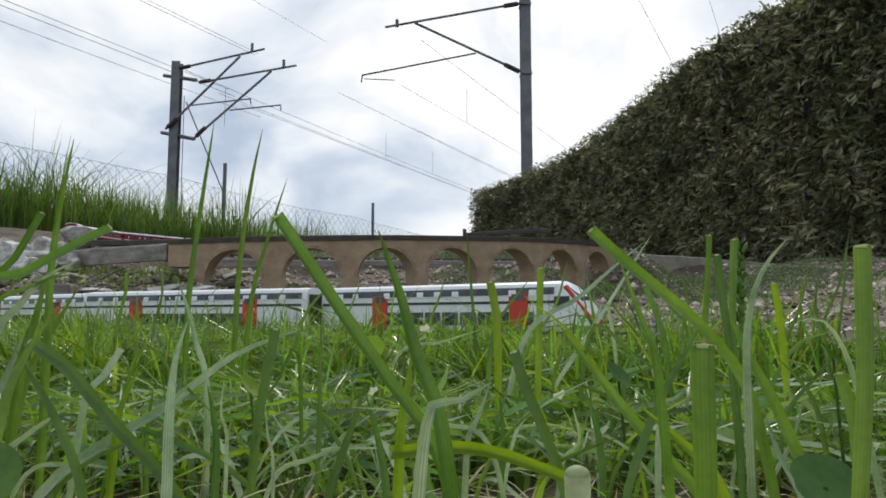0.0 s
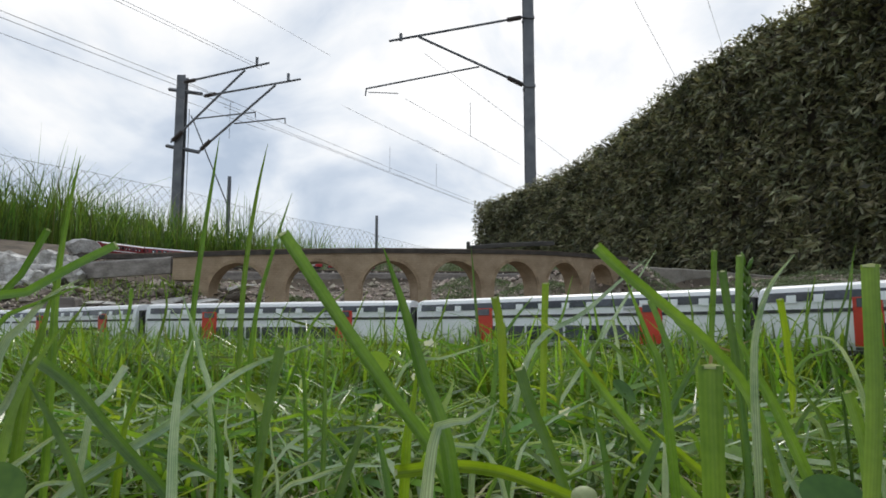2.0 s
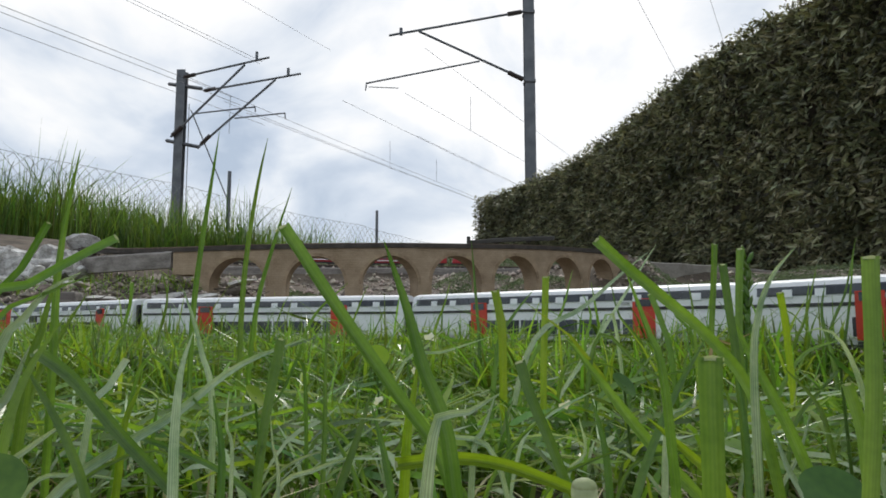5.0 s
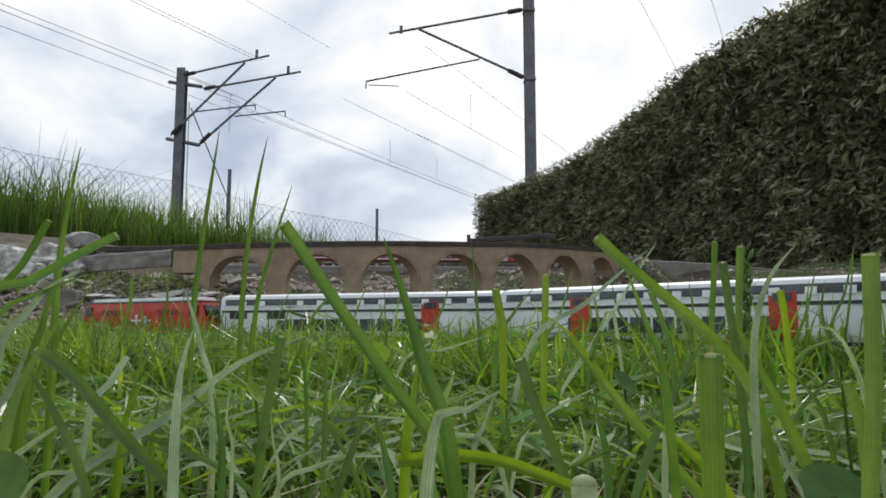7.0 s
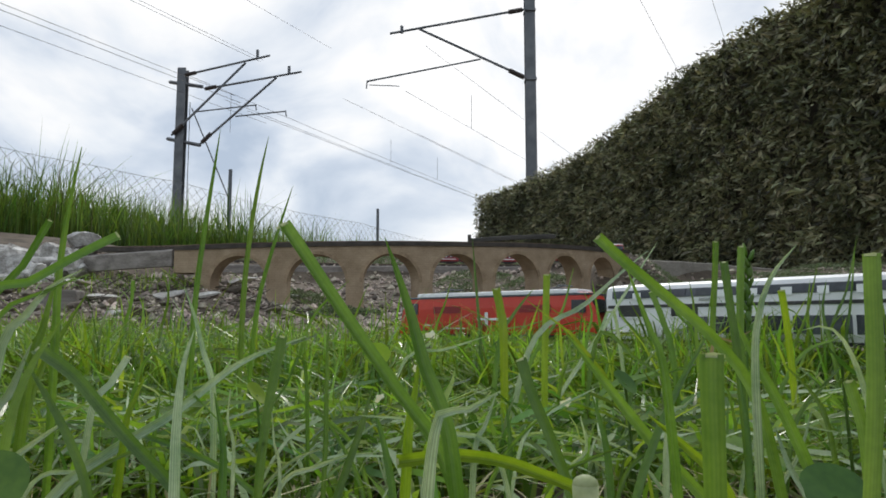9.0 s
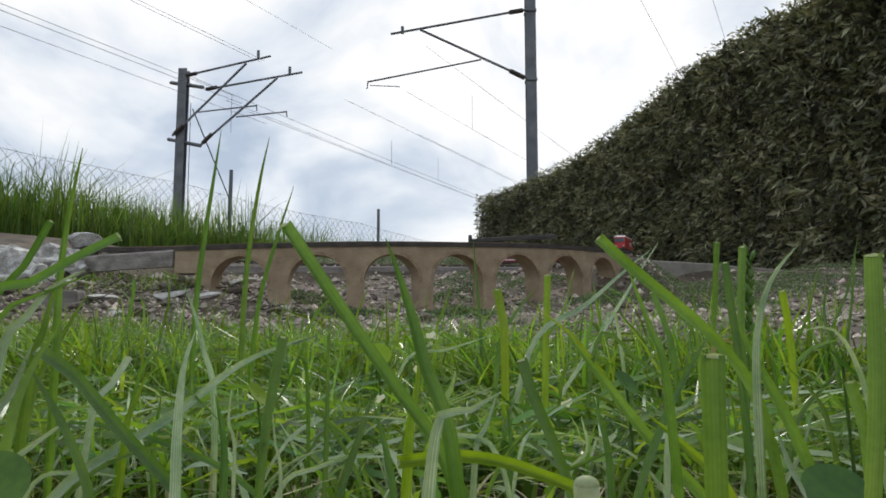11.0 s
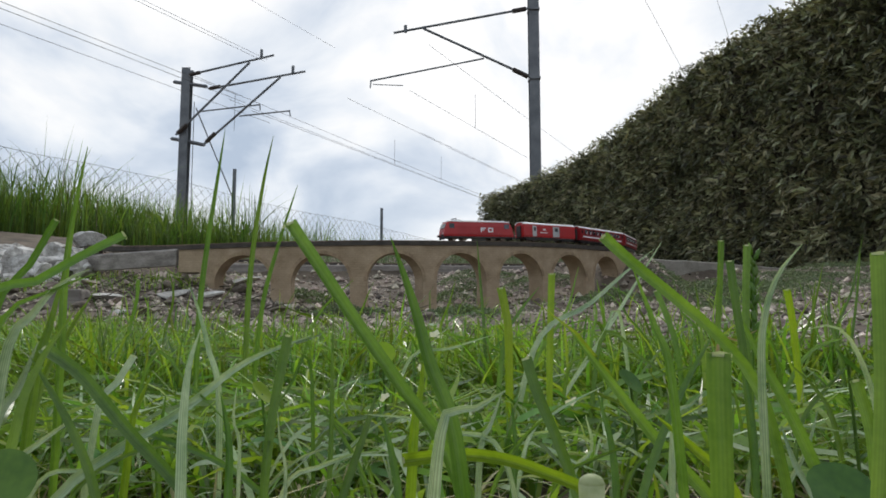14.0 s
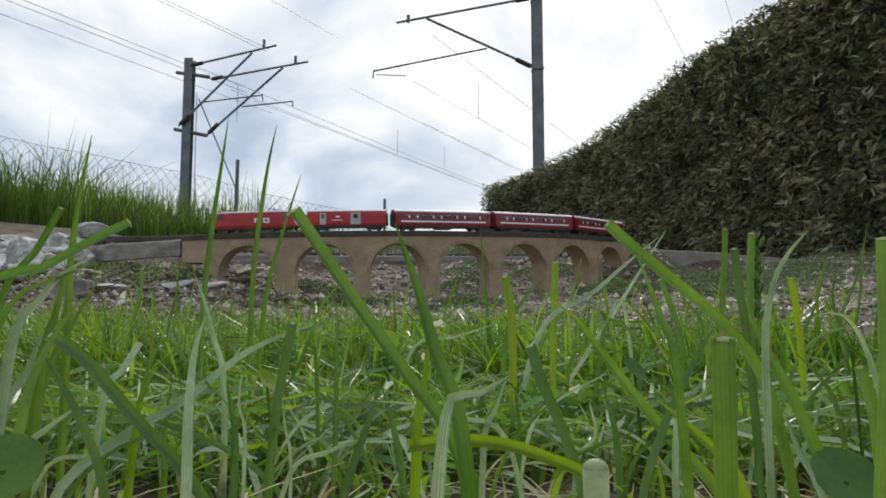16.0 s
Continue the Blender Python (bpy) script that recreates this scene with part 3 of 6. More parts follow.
def build_lawn():
    """Short upright blades in belts, then bent and lying ones, straw and pale blades."""
    W = lambda lo, hi: (lambda r, x, y: r.uniform(lo, hi))
    U = lambda lo, hi: (lambda r: r.uniform(lo, hi))

    def clumpy(lo, hi, extra=0.0):
        return lambda r, x, y: (1 - 0.16 * smooth_step(0.06, 0.22, x)) * r.uniform(lo, hi) * (0.90 + 0.55 * noise.noise(Vector((x * 13, y * 13, 2.0)))) + extra * (r.random() ** 5)

    sets = [
        ("lawn_grass", 900, wedge(0.16, 0.30, 0.8), W(0.008, 0.028), W(0.0012, 0.0032), 1.3, 11, M_GRASS),
        ("lawn_grass", 3200, wedge(0.20, 0.46, 0.8), clumpy(0.014, 0.040, 0.016), W(0.0010, 0.0026), 1.0, 12, M_GRASS),
        ("lawn_grass", 2400, wedge(0.20, 0.50, 0.8), clumpy(0.016, 0.042, 0.016), W(0.0010, 0.0026), 0.9, 24, M_GRASS_B),
        ("lawn_grass", 7600, wedge(0.36, 0.82, 0.75), clumpy(0.036, 0.062, 0.022), W(0.0012, 0.0030), 0.8, 13, M_GRASS),
        ("lawn_grass", 3200, wedge(0.36, 0.82, 0.75), clumpy(0.036, 0.064, 0.024), W(0.0012, 0.0030), 0.8, 25, M_GRASS_B),
        ("lawn_grass", 3600, wedge(0.75, 1.2, 0.75), W(0.024, 0.062), W(0.0016, 0.0036), 0.7, 15, M_GRASS),
        ("lawn_grass", 420, lambda r: (r.uniform(0.06, 0.42), r.uniform(0.26, 0.50)), W(0.040, 0.078), W(0.0014, 0.0030), 0.6, 17, M_GRASS),
        ("lawn_grass", 2300, lambda r: (r.uniform(-0.60, 0.06), r.uniform(0.34, 0.86)), lambda r, x, y: r.uniform(0.042, 0.068) + 0.024 * smooth_step(0.4, 0.8, y) * r.random(), W(0.0014, 0.0030), 0.7, 18, M_GRASS),
        ("dry_grass", 2600, wedge(0.12, 0.8, 0.8), W(0.004, 0.022), W(0.0008, 0.0020), 1.9, 14, M_DRY),
        ("pale_grass", 900, wedge(0.18, 0.7, 0.8), W(0.010, 0.034), W(0.0012, 0.0026), 1.4, 16, M_PALE_S),
    ]
    bent = [
        ("lawn_grass", 1250, wedge(0.20, 0.42, 0.85), U(0.016, 0.044), U(0.008, 0.032), U(0.0009, 0.0021), 71, M_GRASS),
        ("lawn_grass", 850, wedge(0.20, 0.42, 0.85), U(0.016, 0.044), U(0.008, 0.034), U(0.0009, 0.0024), 72, M_GRASS_B),
        ("pale_grass", 800, wedge(0.19, 0.42, 0.85), U(0.016, 0.048), U(0.006, 0.030), U(0.0007, 0.0017), 73, M_PALE_S),
        ("lawn_grass", 40, wedge(0.19, 0.34, 0.85), U(0.030, 0.060), U(0.014, 0.036), U(0.0022, 0.0034), 78, M_GRASS_B),
        ("dry_grass", 1100, wedge(0.23, 0.60, 0.85), U(0.012, 0.036), U(0.002, 0.012), U(0.0005, 0.0012), 74, M_DRY),
        ("lawn_grass", 3000, wedge(0.40, 0.85, 0.78), U(0.030, 0.075), U(0.022, 0.054), U(0.0011, 0.0026), 75, M_GRASS),
        ("lawn_grass", 1600, wedge(0.40, 0.85, 0.78), U(0.030, 0.075), U(0.022, 0.056), U(0.0011, 0.0026), 76, M_GRASS_B),
        ("pale_grass", 700, wedge(0.40, 0.85, 0.78), U(0.030, 0.070), U(0.014, 0.044), U(0.0012, 0.0024), 77, M_PALE_S),
    ]
    # the rest of the lawn, beside and behind
    wide = lambda r: (r.uniform(-2.4, 0.36), r.uniform(-1.9, 0.95))
    outside = lambda x, y, r: on_lawn(x, y, r) and (y < 0.02 or abs(x) > 0.78 * y + 0.08) and math.hypot(x, y) > 0.09
    label = {"dry_grass": "thin straw-coloured dead blades among the lawn grass", "pale_grass": "pale bluish grass blades, lightened to carry some of their sheen",
             "lawn_grass": "uncut bright green lawn grass with narrow blades"}
    for name, n, area, h, w, lean, seed, material in sets:
        v, f = blade_arrays(n, area, h, w, lean, seed, on_lawn)
        tagged(pydata(name, v, f, material, smooth=True), label[name], "grass", kind="stuff")
    for name, n, area, ln, h, w, seed, material in bent:
        v, f = lying_blades(n, area, ln, h, w, seed)
        tagged(pydata(name, v, f, material, smooth=True), label[name], "grass", kind="stuff")
    v, f = blade_arrays(42000, wide, W(0.022, 0.055), W(0.003, 0.007), 0.9, 81, outside, 3)
    tagged(pydata("lawn_grass", v, f, M_GRASS, smooth=True), label["lawn_grass"], "grass", kind="stuff")


build_lawn()


# ---------- hedge ----------
hedge_line = Line([(2.55, 1.2, 0.24), (2.42, 2.4, 0.24), (2.10, 4.0, 0.24), (1.82, 5.12, 0.26), (1.50, 7.0, 0.42), (1.13, 8.4, 0.58), (0.50, 9.9, 0.6)])
HEDGE_TOP = 1.93


def hedge_top(y):
    return 2.06 - 0.13 * smooth_step(4.8, 7.4, y)



def build_hedge():
    hedge = empty("hedge", Matrix(), "tall clipped dark green conifer hedge with brown inner twigs", "hedge")
    rng = random.Random(5)
    # dense inner body of twigs, set back behind the leaves
    verts, faces = [], []
    n, m = 60, 12
    for k in range(n + 1):
        s = hedge_line.length * k / n
        p, w = hedge_line.at(s), hedge_line.way(s)
        nr = Vector((w.y, -w.x, 0)).normalized()
        HEDGE_TOP = hedge_top(p.y)
        for j in range(m + 1):
            a = j / m
            # from the foot of the near face, over the top, down the far face
            if a < 0.42:
                o, z = 0.16 - 0.04 * a, p.z - 0.1 + (HEDGE_TOP + 0.06 - p.z) * a / 0.42
            elif a < 0.58:
                o, z = 0.17 + 0.63 * (a - 0.42) / 0.16, HEDGE_TOP - 0.035
            else:
                o, z = 0.80, HEDGE_TOP - 0.10 - (HEDGE_TOP - p.z) * (a - 0.58) / 0.42
            z += 0.03 * noise.noise(Vector((s * 3, a * 9, 0)))
            o += 0.05 * noise.noise(Vector((s * 4, a * 12, 7)))
            q = p + nr * o
            verts.append((q.x, q.y, z))
    for k in range(n):
        for j in range(m):
            a = k * (m + 1) + j
            faces.append((a, a + m + 1, a + m + 2, a + 1))
    e = n * (m + 1)
    faces += [tuple(range(m, -1, -1)), tuple(range(e, e + m + 1))]
    pydata("twig_core", verts, faces, M_TWIG, hedge, "dark brown twiggy inside of the hedge")
    # sprays of small leaves over the near face, top and far end
    verts, faces = [], []

    def spray(c, out, size):
        up = Vector((rng.gauss(0, 0.5), rng.gauss(0, 0.5), rng.gauss(-0.35, 0.6) if out.z < 0.1 else rng.gauss(0, 0.22)))
        d = (out * rng.uniform(0.1, 0.7) + up * 0.75).normalized()
        side = d.cross(Vector((rng.gauss(0, 1), rng.gauss(0, 1), rng.gauss(0, 1)))).normalized()
        nrm = d.cross(side)
        b = len(verts)
        w = size * rng.uniform(0.11, 0.22)
        verts.extend([c, c + d * size * 0.45 + side * w + nrm * size * 0.1, c + d * size, c + d * size * 0.45 - side * w + nrm * size * 0.1])
        faces.append((b, b + 1, b + 2, b + 3))

    L = hedge_line.length
    count = 0
    while count < 105000:
        s = L * rng.random()
        p, w = hedge_line.at(s), hedge_line.way(s)
        nr = Vector((w.y, -w.x, 0)).normalized()
        if rng.random() > 1.25 - 0.07 * p.y:
            continue
        HEDGE_TOP = hedge_top(p.y)
        u = rng.random()
        if u < 0.80:
            z = p.z - 0.02 + (HEDGE_TOP - p.z) * rng.random()
            bulge = 0.07 * noise.noise(Vector((s * 3.2, z * 3.2, 1))) + 0.09 * noise.noise(Vector((s * 8, z * 8, 4))) + 0.04 * noise.noise(Vector((s * 19, z * 19, 6)))
            rim = 0.10 * smooth_step(HEDGE_TOP - 0.2, HEDGE_TOP, z)
            c = p + nr * (0.05 + bulge + rim + abs(rng.gauss(0, 0.03)))
            out = -nr
        else:
            o = rng.uniform(0.05, 0.8)
            z = HEDGE_TOP + 0.05 * noise.noise(Vector((s * 2.2, o * 3, 9))) + 0.03 * noise.noise(Vector((s * 9, o * 9, 2))) + rng.gauss(-0.02, 0.012)
            c = p + nr * o
            out = Vector((0, 0, 0.2))
        c = Vector((c.x, c.y, z))
        spray(c, out, rng.uniform(0.03, 0.085) if u < 0.80 else rng.uniform(0.02, 0.045))
        count += 1
    # the far end
    p, w = hedge_line.at(L), hedge_line.way(L)
    nr = Vector((w.y, -w.x, 0)).normalized()
    HEDGE_TOP = hedge_top(p.y)
    for _ in range(4500):
        o, z = rng.uniform(0, 0.8), rng.uniform(p.z, HEDGE_TOP)
        c = p + nr * o + w * (0.05 * noise.noise(Vector((o * 4, z * 4, 3))) + abs(rng.gauss(0, 0.05)))
        spray(Vector((c.x, c.y, z)), w, rng.uniform(0.03, 0.07))
    lf = pydata("leaves", verts, faces, M_HEDGE, hedge)


build_hedge()


# ---------- overhead line of the full-size railway ----------
def wire(name, pts, r, group="overhead wires"):
    cu = bpy.data.curves.new(name, "CURVE")
    cu.dimensions = "3D"
    cu.bevel_depth, cu.bevel_resolution = r, 1
    sp = cu.splines.new("POLY")
    sp.points.add(len(pts) - 1)
    for q, p in zip(sp.points, pts):
        q.co = (*p, 1)
    cu.materials.append(M_WIRE)
    ob = new(name, cu)
    tagged(ob, "thin dark overhead wire strung between railway masts", "overhead wire", group)
    return ob


def i_beam(x, y, z0, z1, w, d, t=0.012):
    """An H-section steel column."""
    bm = block(x - w / 2, x + w / 2, y - d / 2, y - d / 2 + t, z0, z1)
    block(x - w / 2, x + w / 2, y + d / 2 - t, y + d / 2, z0, z1, 0, bm)
    block(x - t / 2, x + t / 2, y - d / 2 + t, y + d / 2 - t, z0, z1, 0, bm)
    return bm


def build_masts():
    a = empty("catenary_mast", pose(-7.85, 20.4, 0.7), "grey steel railway mast carrying two cantilever arms over the line", "catenary mast", "railway masts")
    X, Z = 7.85, -0.74

    def bar(name, p, q, r, par, y=0.0, y2=None, material=None, ox=X, oz=Z):
        return part(name, rod((p[0] + ox, y, p[1] + oz), (q[0] + ox, y if y2 is None else y2, q[1] + oz), r, r, 8), material or M_STEEL, par)

    part("column", i_beam(0, 0, -0.3, 7.84 + Z, 0.26, 0.26), M_STEEL, a)
    for z in (7.40, 5.62):
        part("crossbar", rod((-0.50, 0.25, z + Z + 0.12), (0.72, -0.35, z + Z - 0.24), 0.055, 0.055, 4), M_STEEL, a)
    for y, tip, root, hi, lo, ra, rb in (((-0.2), (-5.18, 8.19), (-7.75, 7.57), (-5.91, 7.96), (-8.05, 5.72), (-7.37, 6.44), (-5.57, 6.65)),
                                         ((-0.2), (-4.22, 7.68), (-7.12, 7.14), (-4.97, 7.50), (-7.19, 5.45), (-6.17, 6.30), (-4.67, 6.46))):
        arm = bar("top_tube", root, tip, 0.033, a, y)
        bar("strut", lo, hi, 0.036, a, y)
        bar("steady_arm", ra, rb, 0.022, a, y)
        bar("drop_bracket", (rb[0], rb[1] + 0.02), (rb[0] + 0.02, rb[1] - 0.16), 0.018, a, y)
        bar("insulator", (lo[0] + 0.05, lo[1] + 0.05), (lo[0] + 0.32, lo[1] + 0.33), 0.065, a, y, None, M_INSUL)
        bar("insulator", (root[0] + 0.03, root[1] + 0.01), (root[0] + 0.36, root[1] + 0.08), 0.06, a, y, None, M_INSUL)
        tx = tip[0] - 0.38
        bar("wire_clamp", (tx, tip[1] - 0.06), (tx, tip[1] + 0.17), 0.045, a, y)
    bar("stay", (-7.62, 6.67), (-6.30, 3.75), 0.02, a, 0.2, 0.0)
    bar("stay", (-7.72, 6.9), (-7.70, 3.5), 0.012, a, 0.3, 0.3)

    b = empty("catenary_mast", pose(2.165, 16.5, 0.75), "grey steel railway mast with one long cantilever arm behind the hedge", "catenary mast", "railway masts")
    X2, Z2 = -2.15, -0.82
    part("column", i_beam(0, 0, -0.3, 9.07 + Z2, 0.25, 0.25), M_STEEL, b)
    bar("top_tube", (2.05, 7.86), (-1.29, 7.23), 0.03, b, -0.16, None, None, X2, Z2)
    bar("strut", (2.05, 6.10), (-0.56, 7.34), 0.032, b, -0.16, None, None, X2, Z2)
    bar("steady_arm", (0.92, 6.58), (-1.83, 6.02), 0.022, b, -0.16, None, None, X2, Z2)
    bar("drop_bracket", (-1.83, 6.04), (-1.85, 5.84), 0.016, b, -0.16, None, None, X2, Z2)
    bar("registration_arm", (-1.78, 5.93), (-1.05, 5.90), 0.012, b, -0.16, None, None, X2, Z2)
    bar("insulator", (1.95, 7.84), (1.62, 7.78), 0.06, b, -0.16, None, M_INSUL, X2, Z2)
    bar("insulator", (1.98, 6.12), (1.62, 6.30), 0.062, b, -0.16, None, M_INSUL, X2, Z2)
    bar("wire_clamp", (-1.0, 7.24), (-1.0, 7.42), 0.04, b, -0.16, None, None, X2, Z2)
    for z in (6.10, 7.86):
        part("collar", block(-0.14, 0.14, -0.17, 0.14, z + Z2 - 0.03, z + Z2 + 0.03, 0.004), M_STEEL, b)


build_masts()


def build_wires():
    """Wires run with the line; a is where each starts, back and ahead how far it runs, dip its sag."""
    D = Vector((0.472, 0.882, 0))
    for x, y, z, back, ahead, dip, r in (
        (-9.66, 14.46, 7.05, 14, 7, 0.0, 0.011), (-9.3, 13.94, 6.65, 14, 7, 0.0, 0.011), (-9.2, 13.82, 6.25, 14, 8, 0.0, 0.009),
        (-6.7, 17.87, 6.65, 0, 40, 0.25, 0.010), (-5.41, 16.82, 5.65, 0, 40, 0.1, 0.008), (-4.92, 17.1, 5.45, 0, 40, 0.05, 0.009),
        (-8.24, 17.31, 8.55, 8, 5, 0.0, 0.010), (-8.31, 17.92, 8.85, 8, 5, 0.0, 0.010),
        (-0.38, 15.63, 6.55, 0, 40, 0.2, 0.008), (-0.82, 15.32, 5.35, 0, 40, 0.0, 0.008), (-2.27, 15.53, 5.25, 0, 40, 0.05, 0.007),
        (-0.57, 15.63, 4.45, 0, 40, 0.0, 0.006), (4.87, 16.29, 8.05, 6, 30, 0.1, 0.009), (7.46, 18.32, 9.05, 6, 30, 0.1, 0.009),
        (-5.5, 18.32, 9.05, 6, 4, 0.0, 0.007)):
        p = Vector((x, y, z))
        n = 12
        pts = []
        for k in range(n + 1):
            t = k / n
            q = p + D * (-back + (back + ahead) * t)
            pts.append((q.x, q.y, q.z - dip * 4 * t * (1 - t)))
        wire("overhead_wire", pts, r * 0.6)
    for x, y, z, h in ((-6.0, 19.2, 6.6, 1.1), (-2.0, 26.6, 6.3, 1.0), (0.8, 18.35, 5.35, 0.95), (-0.2, 29.9, 6.4, 1.0)):
        w = wire("dropper", [(x, y, z), (x, y, z - h if h > 1 else z + h)], 0.006, "droppers")
        w["label"] = "thin vertical dropper wire between two overhead wires"


build_wires()



# ---------- wire fence along the bank ----------
FENCE_A, FENCE_B = Vector((-4.9, 4.6, 0.75)), Vector((0.2, 14.1, 0.8))


def build_fence():
    fence = empty("fence", Matrix(), "sagging galvanised wire mesh fence on dark steel posts", "fence")
    d = FENCE_B - FENCE_A
    L = d.length
    d.normalize()
    top = 1.72
    for k, s in enumerate((0.35, 4.66, 8.05)):
        p = FENCE_A + d * s
        part("post", rod((p.x, p.y, p.z - 0.2), (p.x, p.y, 2.03), 0.026, 0.024, 8), M_STEEL, fence)
    # diamond mesh
    verts, faces = [], []
    r = 0.0025

    def strand(a, b):
        n0 = len(verts)
        ax = (b - a).normalized()
        u = ax.cross(Vector((0.9, -0.4, 0.1))).normalized() * r
        v = ax.cross(u).normalized() * r
        for c in (a, b):
            for o in (u, (v * 1.7 - u) / 2, (-v * 1.7 - u) / 2):
                verts.append(c + o)
        for i in range(3):
            j = (i + 1) % 3
            faces.append((n0 + i, n0 + j, n0 + 3 + j, n0 + 3 + i))

    def sag(s):
        return top - 0.05 * abs(math.sin(s * 0.83)) + 0.02 * noise.noise(Vector((s * 1.3, 0, 0)))

    cell = 0.07
    H = 1.0
    cols = int(L / cell)
    rows = int(H / cell)
    for i in range(cols):
        for j in range(rows):
            s0, s1 = i * cell, (i + 1) * cell
            for up in (0, 1):
                if (i + j) % 2 == up:
                    z0, z1 = j * cell, (j + 1) * cell
                else:
                    continue
            za = (j + ((i + j) % 2)) * cell
            zb = (j + 1 - ((i + j) % 2)) * cell
            pa, pb = FENCE_A + d * s0, FENCE_A + d * s1
            strand(Vector((pa.x, pa.y, sag(s0) - za)), Vector((pb.x, pb.y, sag(s1) - zb)))
    for zo in (0.0, 0.45):
        for i in range(cols):
            pa, pb = FENCE_A + d * (i * cell), FENCE_A + d * ((i + 1) * cell)
            strand(Vector((pa.x, pa.y, sag(i * cell) - zo)), Vector((pb.x, pb.y, sag((i + 1) * cell) - zo)))
    me = pydata("wire_mesh", verts, faces, M_MESH, fence, "rusty grey diamond wire mesh")
    me["kind"] = "stuff"


build_fence()


def build_bank_grass():
    d = (FENCE_B - FENCE_A).normalized()
    nr = Vector((d.y, -d.x, 0))

    def area(rng):
        s = rng.uniform(-1.5, 8.6)
        p = FENCE_A + d * s + nr * rng.uniform(-1.2, 1.2)
        return p.x, p.y

    v, f = blade_arrays(24000, area, lambda r, x, y: r.uniform(0.34, 0.92) * (0.94 - 0.12 * smooth_step(8.5, 12, y)) * (0.80 + 0.75 * noise.noise(Vector((x * 1.7, y * 1.7, 0))) + 0.25 * noise.noise(Vector((x * 6, y * 6, 3)))), lambda r, x, y: r.uniform(0.007, 0.017), 0.42, 21, None, 4, 0.9)
    tagged(pydata("bank_grass", v, f, M_TALL, smooth=True), "tall unmown green meadow grass along the fence", "tall grass", kind="stuff")

    v, f = blade_arrays(900, area, lambda r, x, y: r.uniform(0.5, 0.9) * (1.0 - 0.3 * smooth_step(8.5, 12, y)), lambda r, x, y: r.uniform(0.005, 0.009), 0.16, 22, None, 4, 0.5)
    tagged(pydata("bank_grass", v, f, M_STALK, smooth=True), "thin brownish seed stalks standing above the meadow grass", "tall grass", kind="stuff")


M_STALK = mat("seed_stalk", (0.09, 0.10, 0.045), (0.20, 0.19, 0.10), 0.7, 2, 20, 0, 0.01, spread=0.4, translucent=0.3, island=True)
build_bank_grass()


# ---------- tracks ----------
build_track("lower_track", "brown model railway track with dark sleepers at the lawn edge", front_line, 0.3, front_line.length - 1.0, 0.0165, 0.030, 0.0075, 0.024)
build_track("upper_track", "narrow gauge model track on dark bed over the viaduct", upper_line, upper_line.s[96] + 0.001, upper_line.s[-25], 0.012, 0.024, 0.0135, 0.021)


# ---------- trains ----------


def bogie(parent, x, r, wheelbase, half, depth):
    """A bogie frame with its four wheels."""
    bm = block(x - wheelbase / 2 - 0.006, x + wheelbase / 2 + 0.006, -half - 0.0005, -half + 0.0025, r - 0.001, r + 0.006, 0.0006)
    block(x - wheelbase / 2 - 0.006, x + wheelbase / 2 + 0.006, half - 0.0025, half + 0.0005, r - 0.001, r + 0.006, 0.0006, bm)
    block(x - 0.004, x + 0.004, -half + 0.0025, half - 0.0025, r, r + 0.005, 0, bm)
    bg = part("bogie", bm, M_BLACK, parent)
    for dx in (-wheelbase / 2, wheelbase / 2):
        for side in (-1, 1):
            y = side * (half - 0.004)
            part("wheel", rod((x + dx, y - 0.0012, r), (x + dx, y + 0.0012, r), r, r, 16), M_RAIL, bg)
    return bg


def rounded_profile(half, floor, waist, roof, crown, tuck=0.0):
    """Half-width, floor height, height where the sides start to lean in, cant rail, crown."""
    pts = [(-half + tuck, floor), (-half, floor + 0.004), (-half, waist), (-half + 0.0012, roof)]
    n = 7
    for k in range(1, n):
        a = math.pi * k / n
        pts.append((-(half - 0.0012) * math.cos(a), roof + (crown - roof) * math.sin(a) ** 0.75))
    pts += [(half - 0.0012, roof), (half, waist), (half, floor + 0.004), (half - tuck, floor)]
    return pts


def panel(name, parent, material, x0, x1, z0, z1, half, proud, label="", bev=0.0, lean=0.0):
    """A thin plate let onto each side of a body."""
    first = None
    for side in (-1, 1):
        y = side * (half + proud / 2)
        bm = block(x0, x1, y - proud / 2 - 0.0004, y + proud / 2, z0, z1, bev)
        if lean:
            for v in bm.verts:
                v.co.y -= side * lean * (v.co.z - z0)
        part(name, bm, material, parent, label)


COACH = 0.302
HALF = 0.0162


